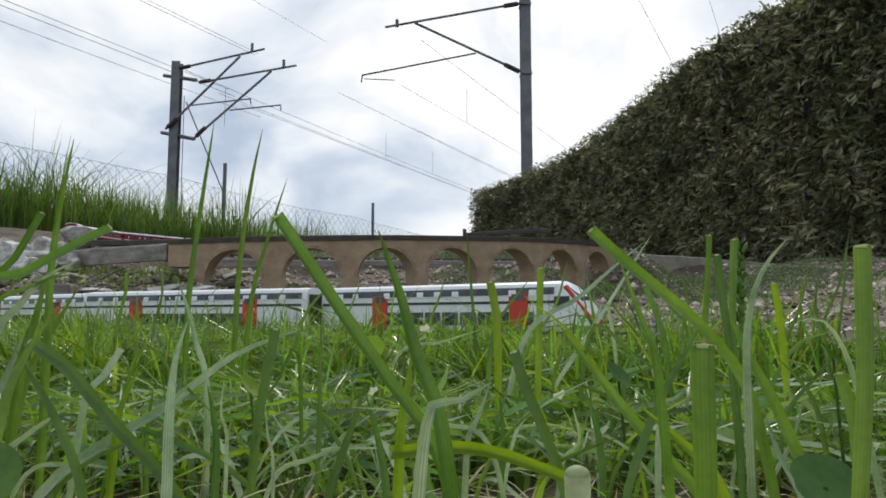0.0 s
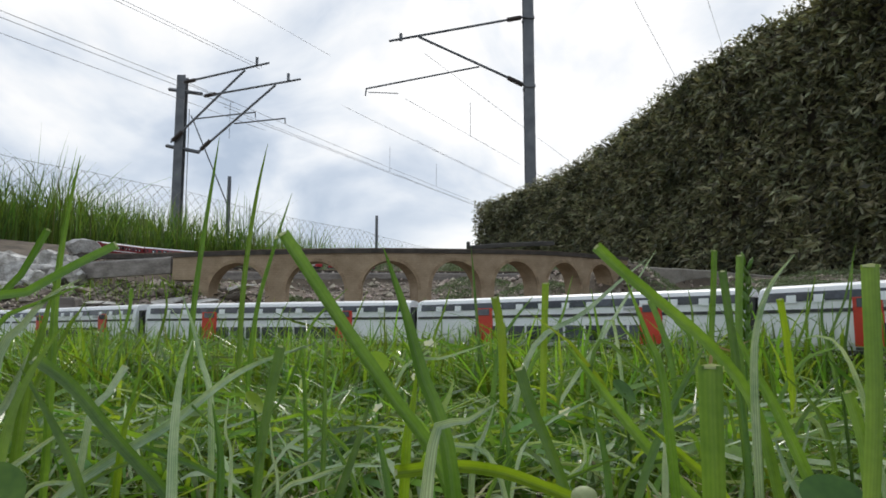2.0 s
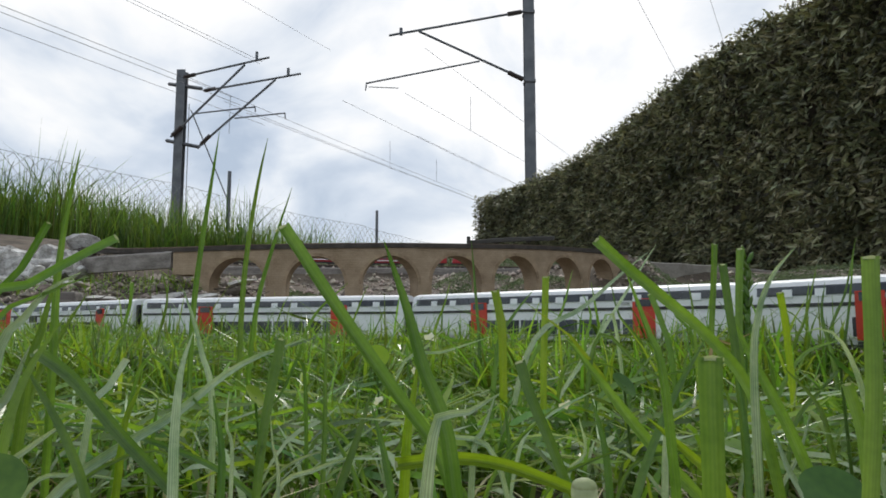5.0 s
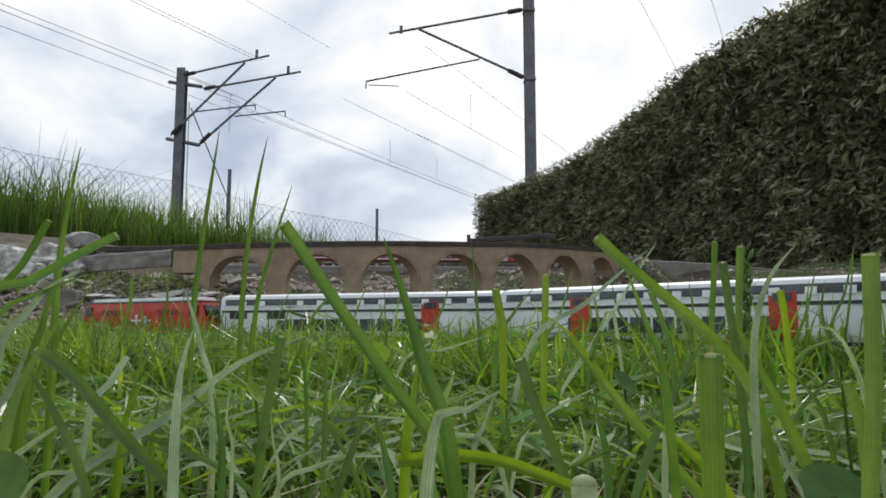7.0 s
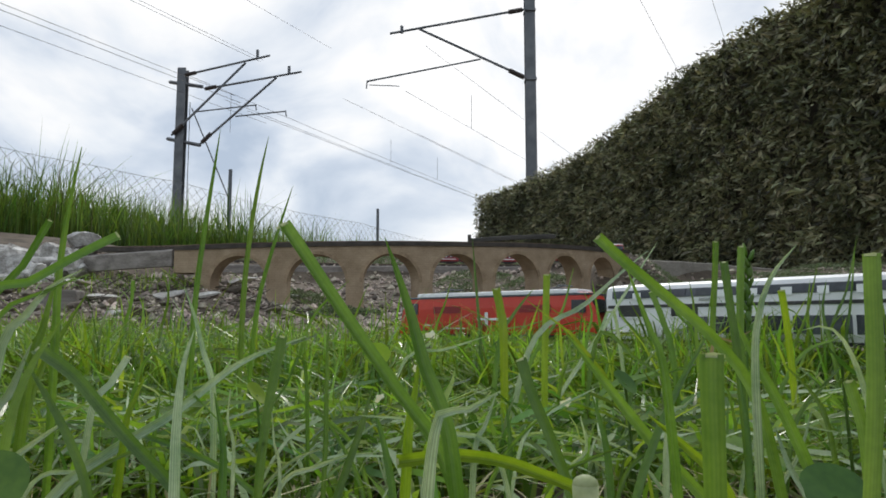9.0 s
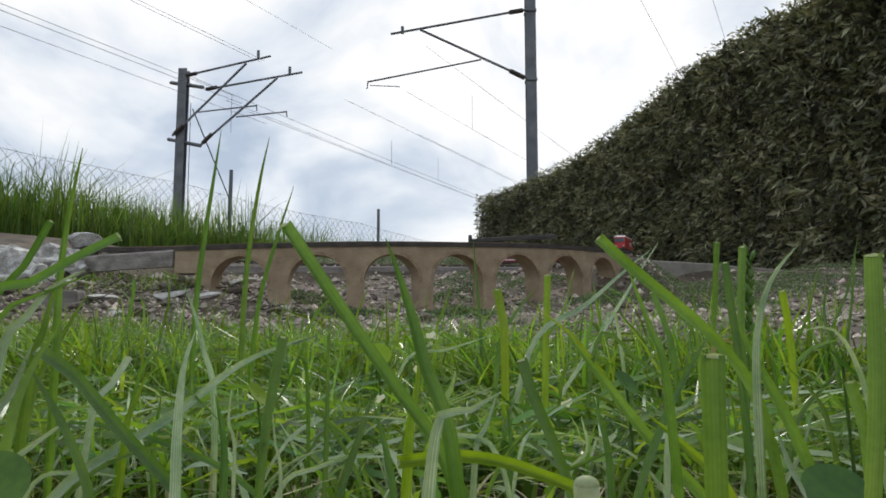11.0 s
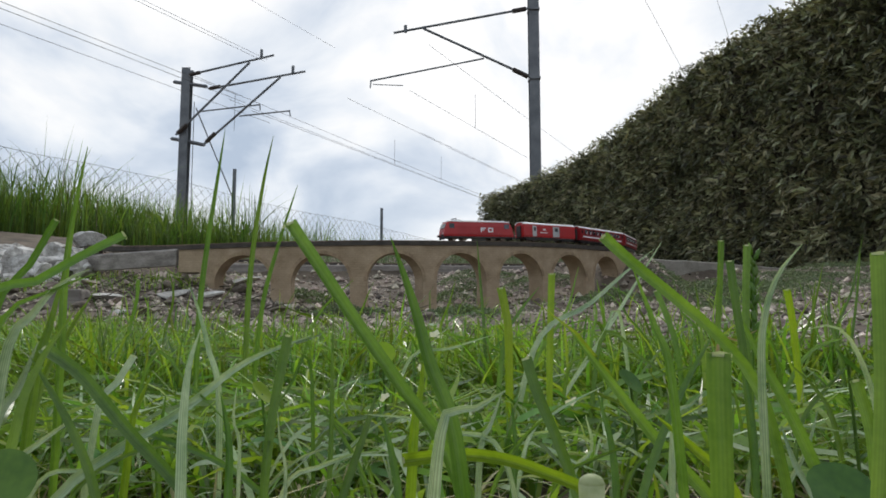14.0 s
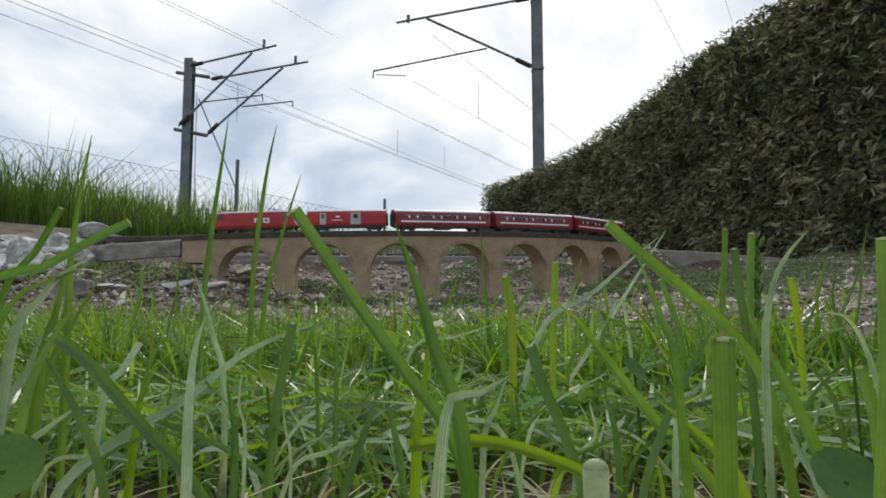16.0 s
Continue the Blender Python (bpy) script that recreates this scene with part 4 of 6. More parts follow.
def double_deck_coach(name, label, cab=False, office=False):
    c = empty(name, Matrix(), label, "model coach", "" if cab else "white double-deck coaches")
    L = COACH / 2 - 0.0035
    prof = rounded_profile(HALF, 0.0060, 0.036, 0.0418, 0.0470, 0.0015)
    R = L
    if cab:
        L -= 0.020
        bm = bmesh.new()
        rings = []
        xs = [-R, 0, L - 0.025, L - 0.018, L - 0.011, L - 0.005, L]
        for x in xs:
            t = max(0.0, (x - (L - 0.025)) / 0.025)
            ring = []
            for y, z in prof:
                drop = t ** 1.6 * 0.026
                zz = 0.006 + (z - 0.006) * (1 - drop / 0.0410)
                yy = y * (1 - 0.22 * t ** 2)
                ring.append(bm.verts.new((x, yy, zz)))
            rings.append(ring)
        n = len(prof)
        for a, b in zip(rings, rings[1:]):
            for i in range(n):
                bm.faces.new((a[i], a[(i + 1) % n], b[(i + 1) % n], b[i]))
        bm.faces.new(list(reversed(rings[0])))
        bm.faces.new(rings[-1])
        bmesh.ops.recalc_face_normals(bm, faces=bm.faces)
        body = part("body", bm, M_WHITE, c)
        side_end = L - 0.030
        bm = bmesh.new()
        wr = [(L - 0.020, 0.0424), (L - 0.0065, 0.0312)]
        vs = []
        for x, z in wr:
            hw = 0.0125 if x > L - 0.02 else 0.0135
            vs.append([bm.verts.new((x, -hw, z + 0.001)), bm.verts.new((x, hw, z + 0.001)), bm.verts.new((x - 0.002, -hw, z - 0.003)), bm.verts.new((x - 0.002, hw, z - 0.003))])
        a, b = vs
        for q in ((a[0], b[0], b[1], a[1]), (a[2], a[3], b[3], b[2]), (a[0], a[2], b[2], b[0]), (a[1], b[1], b[3], a[3]), (a[0], a[1], a[3], a[2]), (b[0], b[2], b[3], b[1])):
            bm.faces.new(q)
        bmesh.ops.recalc_face_normals(bm, faces=bm.faces)
        part("windscreen", bm, M_GLASS, c)
        part("nose_panel", block(L - 0.010, L + 0.0012, -0.0122, 0.0122, 0.0058, 0.0165, 0.002), M_RED, c, "red lower nose")
        for y in (-1, 1):
            part("nose_rim", rod((L - 0.021, y * 0.0147, 0.0425), (L - 0.0008, y * 0.0120, 0.0165), 0.0017, 0.0019, 8), M_RED, c, "red rim round the cab front")
        panel("cab_window", c, M_BLACK, L - 0.030, L - 0.017, 0.0265, 0.0345, HALF - 0.0012, 0.0016, "dark cab side window", 0.0004)
        panel("cab_door_line", c, M_GREY, L - 0.0345, L - 0.034, 0.010, 0.036, HALF - 0.0002, 0.0004)
        for y in (-0.008, 0.008):
            part("headlight", rod((L + 0.0006, y, 0.0185), (L + 0.002, y, 0.0185), 0.0015, 0.0015, 10), M_LAMP, c)
    else:
        body = part("body", extruded(prof, -L, L), M_WHITE, c)
        side_end = L - 0.006
        part("end_frame", block(L, L + 0.0045, -0.0125, 0.0125, 0.010, 0.0405, 0.0008), M_BLACK, c, "black rubber gangway")
    part("end_frame", block(-R - 0.0045, -R, -0.0125, 0.0125, 0.010, 0.0405, 0.0008), M_BLACK, c, "black rubber gangway")
    # pale roof skin
    rp = [(y * 1.012, z + 0.0004) for y, z in prof if z >= 0.0412]
    rp += [(y * 0.93, z - 0.0012) for y, z in reversed(rp)]
    part("roof", extruded(rp, -R + 0.002, side_end + 0.004 if cab else L - 0.002), M_ROOF, c)
    # upper window band with white pillars rising into it
    lean = 0.10
    panel("window_band", c, M_BAND, -R + 0.006, side_end, 0.0362, 0.0420, HALF - 0.0001, 0.0004, "", 0, lean)
    n = 13
    span = side_end - (-R + 0.006)
    for k in range(n):
        x = -R + 0.006 + span * (k + 0.5) / n
        panel("upper_window", c, M_GLASS, x - 0.0068, x + 0.0068, 0.0370, 0.0412, HALF + 0.0003, 0.0004, "", 0, lean)
        if k and k not in (3, 9):
            xp = x - span / n / 2
            panel("window_pillar", c, M_WHITE, xp - 0.0034, xp + 0.0034, 0.0352, 0.0402, HALF + 0.0003, 0.0006, "", 0, lean)
    panel("waist_stripe", c, M_BLACK, -R + 0.002, side_end, 0.0290, 0.0312, HALF, 0.0003, "black line along the waist")
    # lower deck windows
    for k in range(9):
        x = -0.072 + 0.018 * k
        panel("lower_window", c, M_GLASS, x - 0.0078, x + 0.0078, 0.0108, 0.0222, HALF, 0.0004)
    if office:
        for x in (-R + 0.022, -R + 0.066):
            panel("office_window", c, M_BLACK, x - 0.010, x + 0.010, 0.0225, 0.0305, HALF + 0.0002, 0.0006)
            panel("window_frame", c, M_ROOF, x - 0.0112, x + 0.0112, 0.0213, 0.0225, HALF + 0.0002, 0.0006)
    for x in (0.081,) if office else (-0.076, 0.066) if cab else (-0.069, 0.081):
        for side in (-1, 1):
            y = side * (HALF + 0.0005)
            dr = part("door", block(x - 0.0085, x + 0.0085, y - 0.0006, y + 0.0006, 0.0085, 0.0375, 0.0002), M_RED, c, "red plug door")
            part("door_window", block(x - 0.0058, x + 0.0058, y - 0.0012, y + 0.0012, 0.0315, 0.0368), M_GLASS, dr)
            part("door_step", block(x - 0.008, x + 0.008, y - 0.001, y + 0.001, 0.0062, 0.0080), M_BLACK, dr)
    panel("class_bar", c, M_GREY, 0.060, 0.070, 0.0332, 0.0350, HALF + 0.0001, 0.0004)
    panel("class_bar", c, M_GREY, -0.070, -0.060, 0.0332, 0.0350, HALF + 0.0001, 0.0004)
    part("underframe", block(-R + 0.01, L - 0.012, -HALF + 0.0015, HALF - 0.0015, 0.0035, 0.0062), M_BLACK, c)
    for x in (-0.110, 0.110):
        bogie(c, x, 0.0052, 0.029, 0.0125, 0.004)
    return c


def electric_loco(name, label, paint, L, half, floor, cant, crown, kind_main):
    """A box-cab electric locomotive with raked fronts."""
    c = empty(name, Matrix(), label, "model locomotive")
    h = L / 2
    prof = rounded_profile(half, floor, floor + (cant - floor) * 0.7, cant, cant + 0.0025, 0.0008)
    bm = bmesh.new()
    rings = []
    for x in (-h, -h + 0.006, -h + 0.016, h - 0.016, h - 0.006, h):
        e = max(0.0, abs(x) - (h - 0.016)) / 0.016
        rings.append([bm.verts.new((x - math.copysign(0.5 * e * max(0.0, z - (floor + 0.4 * (cant - floor))), x), y * (1 - 0.10 * e ** 2), z - (0.002 * e if z > cant - 0.003 else 0))) for y, z in prof])
    n = len(prof)
    for a, b in zip(rings, rings[1:]):
        for i in range(n):
            bm.faces.new((a[i], a[(i + 1) % n], b[(i + 1) % n], b[i]))
    bm.faces.new(list(reversed(rings[0])))
    bm.faces.new(rings[-1])
    bmesh.ops.recalc_face_normals(bm, faces=bm.faces)
    part("body", bm, paint, c)
    top = cant + 0.0012
    roof = part("roof", block(-h + 0.020, h - 0.020, -half + 0.0030, half - 0.0030, cant - 0.0005, crown, 0.0018), M_ROOF, c, "pale grey roof")
    part("roof_rail", block(-h + 0.010, h - 0.010, -half + 0.0006, half - 0.0006, cant - 0.0004, cant + 0.0016, 0.0008), M_BAND if kind_main else M_ROOF, c)
    zm = floor + 0.55 * (cant - floor)
    for s in (-1, 1):
        bm = bmesh.new()
        pts = [(h + 0.0006 - 0.5 * max(0, (z - (floor + 0.4 * (cant - floor)))), z) for z in (zm, cant - 0.0035)]
        vs = [bm.verts.new((s * x, y, z)) for x, z in pts for y in (-half * 0.76, half * 0.76)]
        vb = [bm.verts.new((s * (x - 0.003), y, z)) for x, z in pts for y in (-half * 0.76, half * 0.76)]
        for q in ((0, 1, 3, 2),):
            bm.faces.new([vs[i] for i in q])
            bm.faces.new([vb[i] for i in reversed(q)])
            for i, j in ((0, 1), (1, 3), (3, 2), (2, 0)):
                bm.faces.new((vs[i], vb[i], vb[j], vs[j]))
        bmesh.ops.recalc_face_normals(bm, faces=bm.faces)
        part("windscreen", bm, M_GLASS, c)
        for y in (-half * 0.6, half * 0.6):
            part("headlight", rod((s * (h - 0.0004), y, floor + 0.006), (s * (h + 0.001), y, floor + 0.006), 0.0014, 0.0014, 10), M_LAMP, c)
            part("buffer", rod((s * h, y, floor + 0.0015), (s * (h + 0.005), y, floor + 0.0015), 0.0018, 0.0022, 10), M_BLACK, c)
        panel("cab_window", c, M_GLASS, min(s * (h - 0.012), s * (h - 0.024)), max(s * (h - 0.012), s * (h - 0.024)), zm, cant - 0.004, half - 0.0002, 0.0006)
        part("plough", block(min(s * (h - 0.004), s * h), max(s * (h - 0.004), s * h), -half * 0.8, half * 0.8, 0.0025, floor, 0.0006), M_BLACK, c)
    part("underframe", block(-h + 0.006, h - 0.006, -half + 0.002, half - 0.002, 0.006, floor + 0.0005), M_BLACK, c)
    for x in (-h * 0.55, h * 0.55):
        bogie(c, x, 0.0062, L * 0.15, half - 0.003, 0.004)
        pant = part("pantograph", block(x - 0.010, x + 0.010, -0.006, 0.006, crown, crown + 0.0012, 0.0003), M_STEEL, c)
        part("pantograph_arm", rod((x - 0.010, 0, crown + 0.001), (x + 0.008, 0, crown + 0.0035), 0.0005), M_STEEL, pant)
        part("pantograph_head", block(x + 0.006, x + 0.010, -0.011, 0.011, crown + 0.0030, crown + 0.0040, 0.0003), M_STEEL, pant)
    if kind_main:
        # white arrow-like emblem as plain bars
        panel("emblem_bar", c, M_WHITE, -0.012, 0.020, 0.0205, 0.0225, half, 0.0004)
        panel("emblem_bar", c, M_WHITE, -0.004, -0.001, 0.0160, 0.0275, half, 0.0004)
        panel("emblem_bar", c, M_WHITE, 0.010, 0.013, 0.0170, 0.0265, half, 0.0004)
        panel("side_grille", c, M_CRIMSON, 0.030, 0.060, 0.027, 0.033, half, 0.0003)
        panel("side_grille", c, M_CRIMSON, -0.060, -0.030, 0.027, 0.033, half, 0.0003)
        panel("sill_bar", c, M_WHITE, -0.045, -0.025, 0.0130, 0.0142, half, 0.0003)
    else:
        z0, z1 = floor + 0.009, floor + 0.0185
        for x0, x1, a, b in ((0.002, 0.0045, z0, z1), (0.0045, 0.014, z1 - 0.0022, z1), (0.0045, 0.011, z0 + 0.0035, z0 + 0.0057),
                             (0.020, 0.0225, z0, z1), (0.0295, 0.032, z0, z1), (0.0225, 0.0295, z1 - 0.0022, z1), (0.0225, 0.0295, z0, z0 + 0.0022)):
            # the lettered side is mirrored on the far side
            for side in (-1, 1):
                xa, xb = (x0, x1)
                y = side * (half + 0.0002)
                sx = 1 if side > 0 else -1
                q = sorted((-sx * xa, -sx * xb))
                part("emblem_bar", block(q[0], q[1], y - 0.0004, y + 0.0004, a, b), M_WHITE, c)
        panel("side_line", c, M_CRIMSON, -h + 0.03, h - 0.03, floor + 0.005, floor + 0.0058, half, 0.0003)
    return c


def van(name, label):
    c = empty(name, Matrix(), label, "model van")
    h, half = 0.079, 0.0150
    prof = rounded_profile(half, 0.0100, 0.031, 0.0372, 0.0420, 0.0006)
    part("body", extruded(prof, -h, h), M_LOCO, c)
    rp = [(y * 1.02, z + 0.0005) for y, z in prof if z >= 0.0370]
    rp += [(y * 0.92, z - 0.0012) for y, z in reversed(rp)]
    part("roof", extruded(rp, -h - 0.001, h + 0.001), M_ROOF, c, "silver-white roof")
    for x, w in ((-0.018, 0.010), (0.048, 0.006)):
        for side in (-1, 1):
            y = side * (half + 0.0006)
            d = part("sliding_door", block(x - w, x + w, y - 0.0007, y + 0.0007, 0.0115, 0.0345, 0.0003), M_GREY, c, "grey sliding door")
            part("door_window", block(x - w * 0.45, x + w * 0.45, y - 0.0011, y + 0.0011, 0.0235, 0.0315), M_GLASS, d)
    panel("side_bar", c, M_WHITE, 0.008, 0.030, 0.0195, 0.0210, half, 0.0004)
    panel("side_bar", c, M_WHITE, 0.014, 0.022, 0.0255, 0.0285, half, 0.0004)
    panel("side_window", c, M_GLASS, 0.012, 0.013, 0.030, 0.031, half, 0.0003)
    part("underframe", block(-h + 0.003, h - 0.003, -half + 0.002, half - 0.002, 0.0068, 0.0104), M_BLACK, c)
    for x in (-h, h):
        s = 1 if x > 0 else -1
        part("gangway", block(min(x, x + s * 0.004), max(x, x + s * 0.004), -0.006, 0.006, 0.0105, 0.034, 0.0006), M_BLACK, c)
    for x in (-0.054, 0.054):
        bogie(c, x, 0.0045, 0.019, 0.0105, 0.004)
    return c


def crimson_coach(name, label):
    c = empty(name, Matrix(), label, "model coach", "crimson narrow gauge coaches")
    h, half = 0.1025, 0.0150
    prof = rounded_profile(half, 0.0095, 0.031, 0.0365, 0.0415, 0.0006)
    part("body", extruded(prof, -h, h), M_CRIMSON, c)
    rp = [(y * 1.02, z + 0.0005) for y, z in prof if z >= 0.0363]
    rp += [(y * 0.92, z - 0.0012) for y, z in reversed(rp)]
    part("roof", extruded(rp, -h - 0.001, h + 0.001), M_ROOF, c, "silver-white roof")
    for k in range(10):
        x = -0.0765 + 0.017 * k
        for side in (-1, 1):
            y = side * (half + 0.0003)
            w = part("window", block(x - 0.0058, x + 0.0058, y - 0.0004, y + 0.0004, 0.0240, 0.0335, 0.0002), M_GLASS, c)
            part("window_frame", block(x - 0.0064, x + 0.0064, y - 0.0003, y + 0.0006, 0.0300, 0.0306), M_GREY, w)
            if k % 3 != 1:
                part("seat_back", block(x - 0.0035, x - 0.0005, y - 0.0006, y + 0.0006, 0.0243, 0.0290), M_WHITE, w)
    panel("waist_stripe", c, M_WHITE, -h + 0.010, h - 0.010, 0.0160, 0.0190, half, 0.0004, "cream line along the side")
    for x in (-h + 0.0065, h - 0.0065):
        for side in (-1, 1):
            y = side * (half + 0.0003)
            d = part("door", block(x - 0.0042, x + 0.0042, y - 0.0005, y + 0.0005, 0.0105, 0.0340, 0.0002), M_CRIMSON, c)
            part("door_window", block(x - 0.0025, x + 0.0025, y - 0.0008, y + 0.0008, 0.0245, 0.0325), M_GLASS, d)
    part("underframe", block(-h + 0.003, h - 0.003, -half + 0.002, half - 0.002, 0.0065, 0.0098), M_BLACK, c)
    part("battery_box", block(-0.018, 0.014, -half + 0.001, half - 0.001, 0.0035, 0.0066, 0.0005), M_BLACK, c)
    for x in (-h, h):
        s = 1 if x > 0 else -1
        part("gangway", block(min(x, x + s * 0.005), max(x, x + s * 0.005), -0.0065, 0.0065, 0.0100, 0.034, 0.0008), M_BLACK, c, "black bellows gangway")
    for x in (-0.074, 0.074):
        bogie(c, x, 0.0045, 0.020, 0.0105, 0.004)
    return c


intercity = [double_deck_coach("driving_trailer", "white double-deck driving trailer with a sloping red-based nose", cab=True)]
plain = double_deck_coach("double_deck_coach", "white double-deck coach with dark windows and red doors")
intercity.append(plain)
for _ in range(3):
    intercity.append(copy_thing(plain, Matrix()))
intercity.append(double_deck_coach("double_deck_coach", "white double-deck coach with two black office windows at one end", office=True))
intercity.append(electric_loco("electric_locomotive", "red main line electric locomotive with pale grey roof pushing the coaches", M_RED, 0.205, 0.0168, 0.0085, 0.0405, 0.0455, True))

mountain = [electric_loco("mountain_locomotive", "crimson narrow gauge electric locomotive with a white square emblem", M_LOCO, 0.168, 0.0152, 0.0085, 0.0385, 0.0420, False),
            van("baggage_van", "crimson narrow gauge baggage van with grey sliding doors")]
first_coach = crimson_coach("crimson_coach", "dark red narrow gauge coach with a cream waist line")
first_coach.scale = (1.085, 1.05, 1.07)
mountain[0].scale = mountain[1].scale = (1.03, 1.05, 1.07)
mountain += [first_coach, copy_thing(first_coach, Matrix()), copy_thing(first_coach, Matrix())]


# ---------- boards and edging ----------
def board(name, pts, height, thick, material, label, category, kind="", step=0.03):
    """A sawn board on edge along a line whose points give its upper edge, with a slightly wavy, worn top."""
    ln = Line(pts)
    n = max(4, int(ln.length / step))
    verts, faces = [], []
    for k in range(n + 1):
        s = ln.length * k / n
        p, w = ln.at(s), ln.way(s)
        nr = Vector((-w.y, w.x, 0)).normalized()
        wob = 0.0025 * noise.noise(Vector((s * 9, 0, height * 50)))
        b = 0.004
        for o, z in ((0, -height), (thick, -height), (thick, -b), (thick - b, 0), (b, 0), (0, -b)):
            q = p + nr * (o + 0.001 * noise.noise(Vector((s * 20, z * 30, 2))))
            verts.append((q.x, q.y, p.z + z + (wob if z > -0.02 else 0)))
        if k:
            a, c = 6 * (k - 1), 6 * k
            for i in range(6):
                j = (i + 1) % 6
                faces.append((a + i, c + i, c + j, a + j))
    faces += [(0, 1, 2, 3, 4, 5), tuple(6 * n + i for i in (5, 4, 3, 2, 1, 0))]
    ob = pydata(name, verts, faces, material)
    return tagged(ob, label, category, kind=kind)


M_STONE2 = mat("dark_stone", (0.06, 0.046, 0.036), (0.25, 0.205, 0.16), 0.9, 20, 200, 0.9, 0.003, spread=0.35)
M_LIME = mat("rough_pale_limestone", (0.20, 0.185, 0.16), (0.78, 0.765, 0.73), 0.9, 32, 190, 1.0, 0.008, spread=0.2)
M_EDGE = mat("mossy_grey_edging", (0.17, 0.155, 0.13), (0.40, 0.37, 0.32), 0.9, 12, 150, 0.8, 0.003)
M_DARKWOOD = timber("dark_board", (0.03, 0.028, 0.025), (0.09, 0.085, 0.075))
board("retaining_board", [(-0.83, 1.555, 0.204), (-0.69, 1.478, 0.2055), (-0.557, 1.427, 0.2085)], 0.036, 0.014, M_PLANK, "grey weathered board holding the track bed beside the viaduct", "board")
board("track_board", [(-0.80, 2.44, 0.268), (-0.55, 2.53, 0.268), (-0.2, 2.60, 0.274), (0.12, 2.655, 0.277), (0.36, 2.65, 0.277)], 0.035, 0.016, M_PLANK, "grey weathered board along the foot of the upper track", "board")
board("edging", [(0.66, 2.52, 0.285), (0.76, 2.60, 0.297), (1.02, 2.75, 0.300), (1.30, 2.90, 0.296), (1.51, 3.0, 0.293), (1.95, 3.05, 0.292), (2.45, 3.0, 0.29)], 0.09, 0.07, M_EDGE, "mossy grey stone edging along the foot of the hedge", "edging", "structure")
board("dark_board", [(0.118, 3.0, 0.428), (0.30, 3.05, 0.448), (0.511, 3.1, 0.461)], 0.02, 0.02, M_DARKWOOD, "dark stained board lying on the bank behind the viaduct", "board")
tagged(part("marker_post", block(0.111, 0.127, 2.985, 3.0, 0.33, 0.443, 0.003), M_DARKWOOD), "short black marker post on the bank", "post")
tagged(part("wooden_block", block(-0.70, -0.645, 1.225, 1.26, 0.045, 0.113, 0.004), M_PLANK), "worn grey-brown wooden block half buried in rubble", "wooden block")


# ---------- stones ----------
def rock(name, x, y, z, sx, sy, sz, seed, material, label, category="rock", sub=3, cuts=17, deep=0.42):
    """A broken stone: a ball cut flat on several sides, with rough faces."""
    rng = random.Random(seed)
    bm = bmesh.new()
    bmesh.ops.create_icosphere(bm, subdivisions=sub, radius=1.0)
    for _ in range(cuts):
        n = Vector((rng.gauss(0, 1), rng.gauss(0, 1), rng.gauss(0, 1))).normalized()
        d = rng.uniform(deep, 0.72)
        for v in bm.verts:
            o = v.co.dot(n) - d
            if o > 0:
                v.co -= n * o
    for v in bm.verts:
        v.co += v.co.normalized() * (0.06 * noise.noise(v.co * 4 + Vector((seed, 0, 0))) + 0.03 * noise.noise(v.co * 11 + Vector((seed, 3, 0))))
        v.co = Vector((v.co.x * sx, v.co.y * sy, v.co.z * sz))
    ob = part(name, bm, material)
    ob.matrix_basis = pose(x, y, z, rng.uniform(-14, 14), rng.uniform(-14, 14), rng.uniform(0, 360))
    return tagged(ob, label, category)


PALE = "pale grey broken limestone rock piled beside the boards"
rk = random.Random(77)
for k in range(44):
    # a heap falling away to the front, against the end of the board
    u = rk.uniform(-0.66, -0.50)
    y = 1.46 + 0.26 * (k / 43) + rk.uniform(-0.03, 0.03)
    x = u * y
    size = rk.uniform(0.016, 0.044) * (1.0 if k % 3 else 1.25)
    z = 0.118 + 0.40 * (y - 1.46) + rk.uniform(0.0, 0.03)
    tagged(rock("limestone_rock", x, y, z, size * rk.uniform(0.9, 1.5), size, size * rk.uniform(0.55, 0.9), 40 + k, M_LIME, PALE, "rock", 4, 8, 0.30), group="limestone rocks")
DARK = "grey broken stone in the rubble under the viaduct"
rs = random.Random(8)
for k in range(95):
    x = rs.uniform(-0.95, 0.1) if k < 74 else rs.uniform(0.1, 1.3)
    y = rs.uniform(1.12, 1.62) if k < 74 else rs.uniform(1.0, 2.2)
    s = rs.uniform(0.008, 0.024) * (1.25 if x < -0.3 else 0.8)
    tagged(rock("stone", x, y, ground_z(x, y) + s * 0.15, s * rs.uniform(0.9, 1.7), s, s * rs.uniform(0.35, 0.7), 100 + k, M_STONE2 if k % 4 else M_ROCK, DARK, "stone", 2, 8), group="rubble stones")
for k, (x, y, s) in enumerate(((-0.62, 1.28, 0.05), (-0.52, 1.33, 0.06), (-0.36, 1.66, 0.07), (-0.52, 1.70, 0.08), (-0.22, 1.62, 0.055), (-0.46, 1.36, 0.045))):
    tagged(rock("slab", x, y, ground_z(x, y) + 0.006, s, s * 0.55, s * 0.16, 200 + k, M_ROCK, "flat pale slab of limestone lying in the rubble", "stone"), group="limestone slabs")


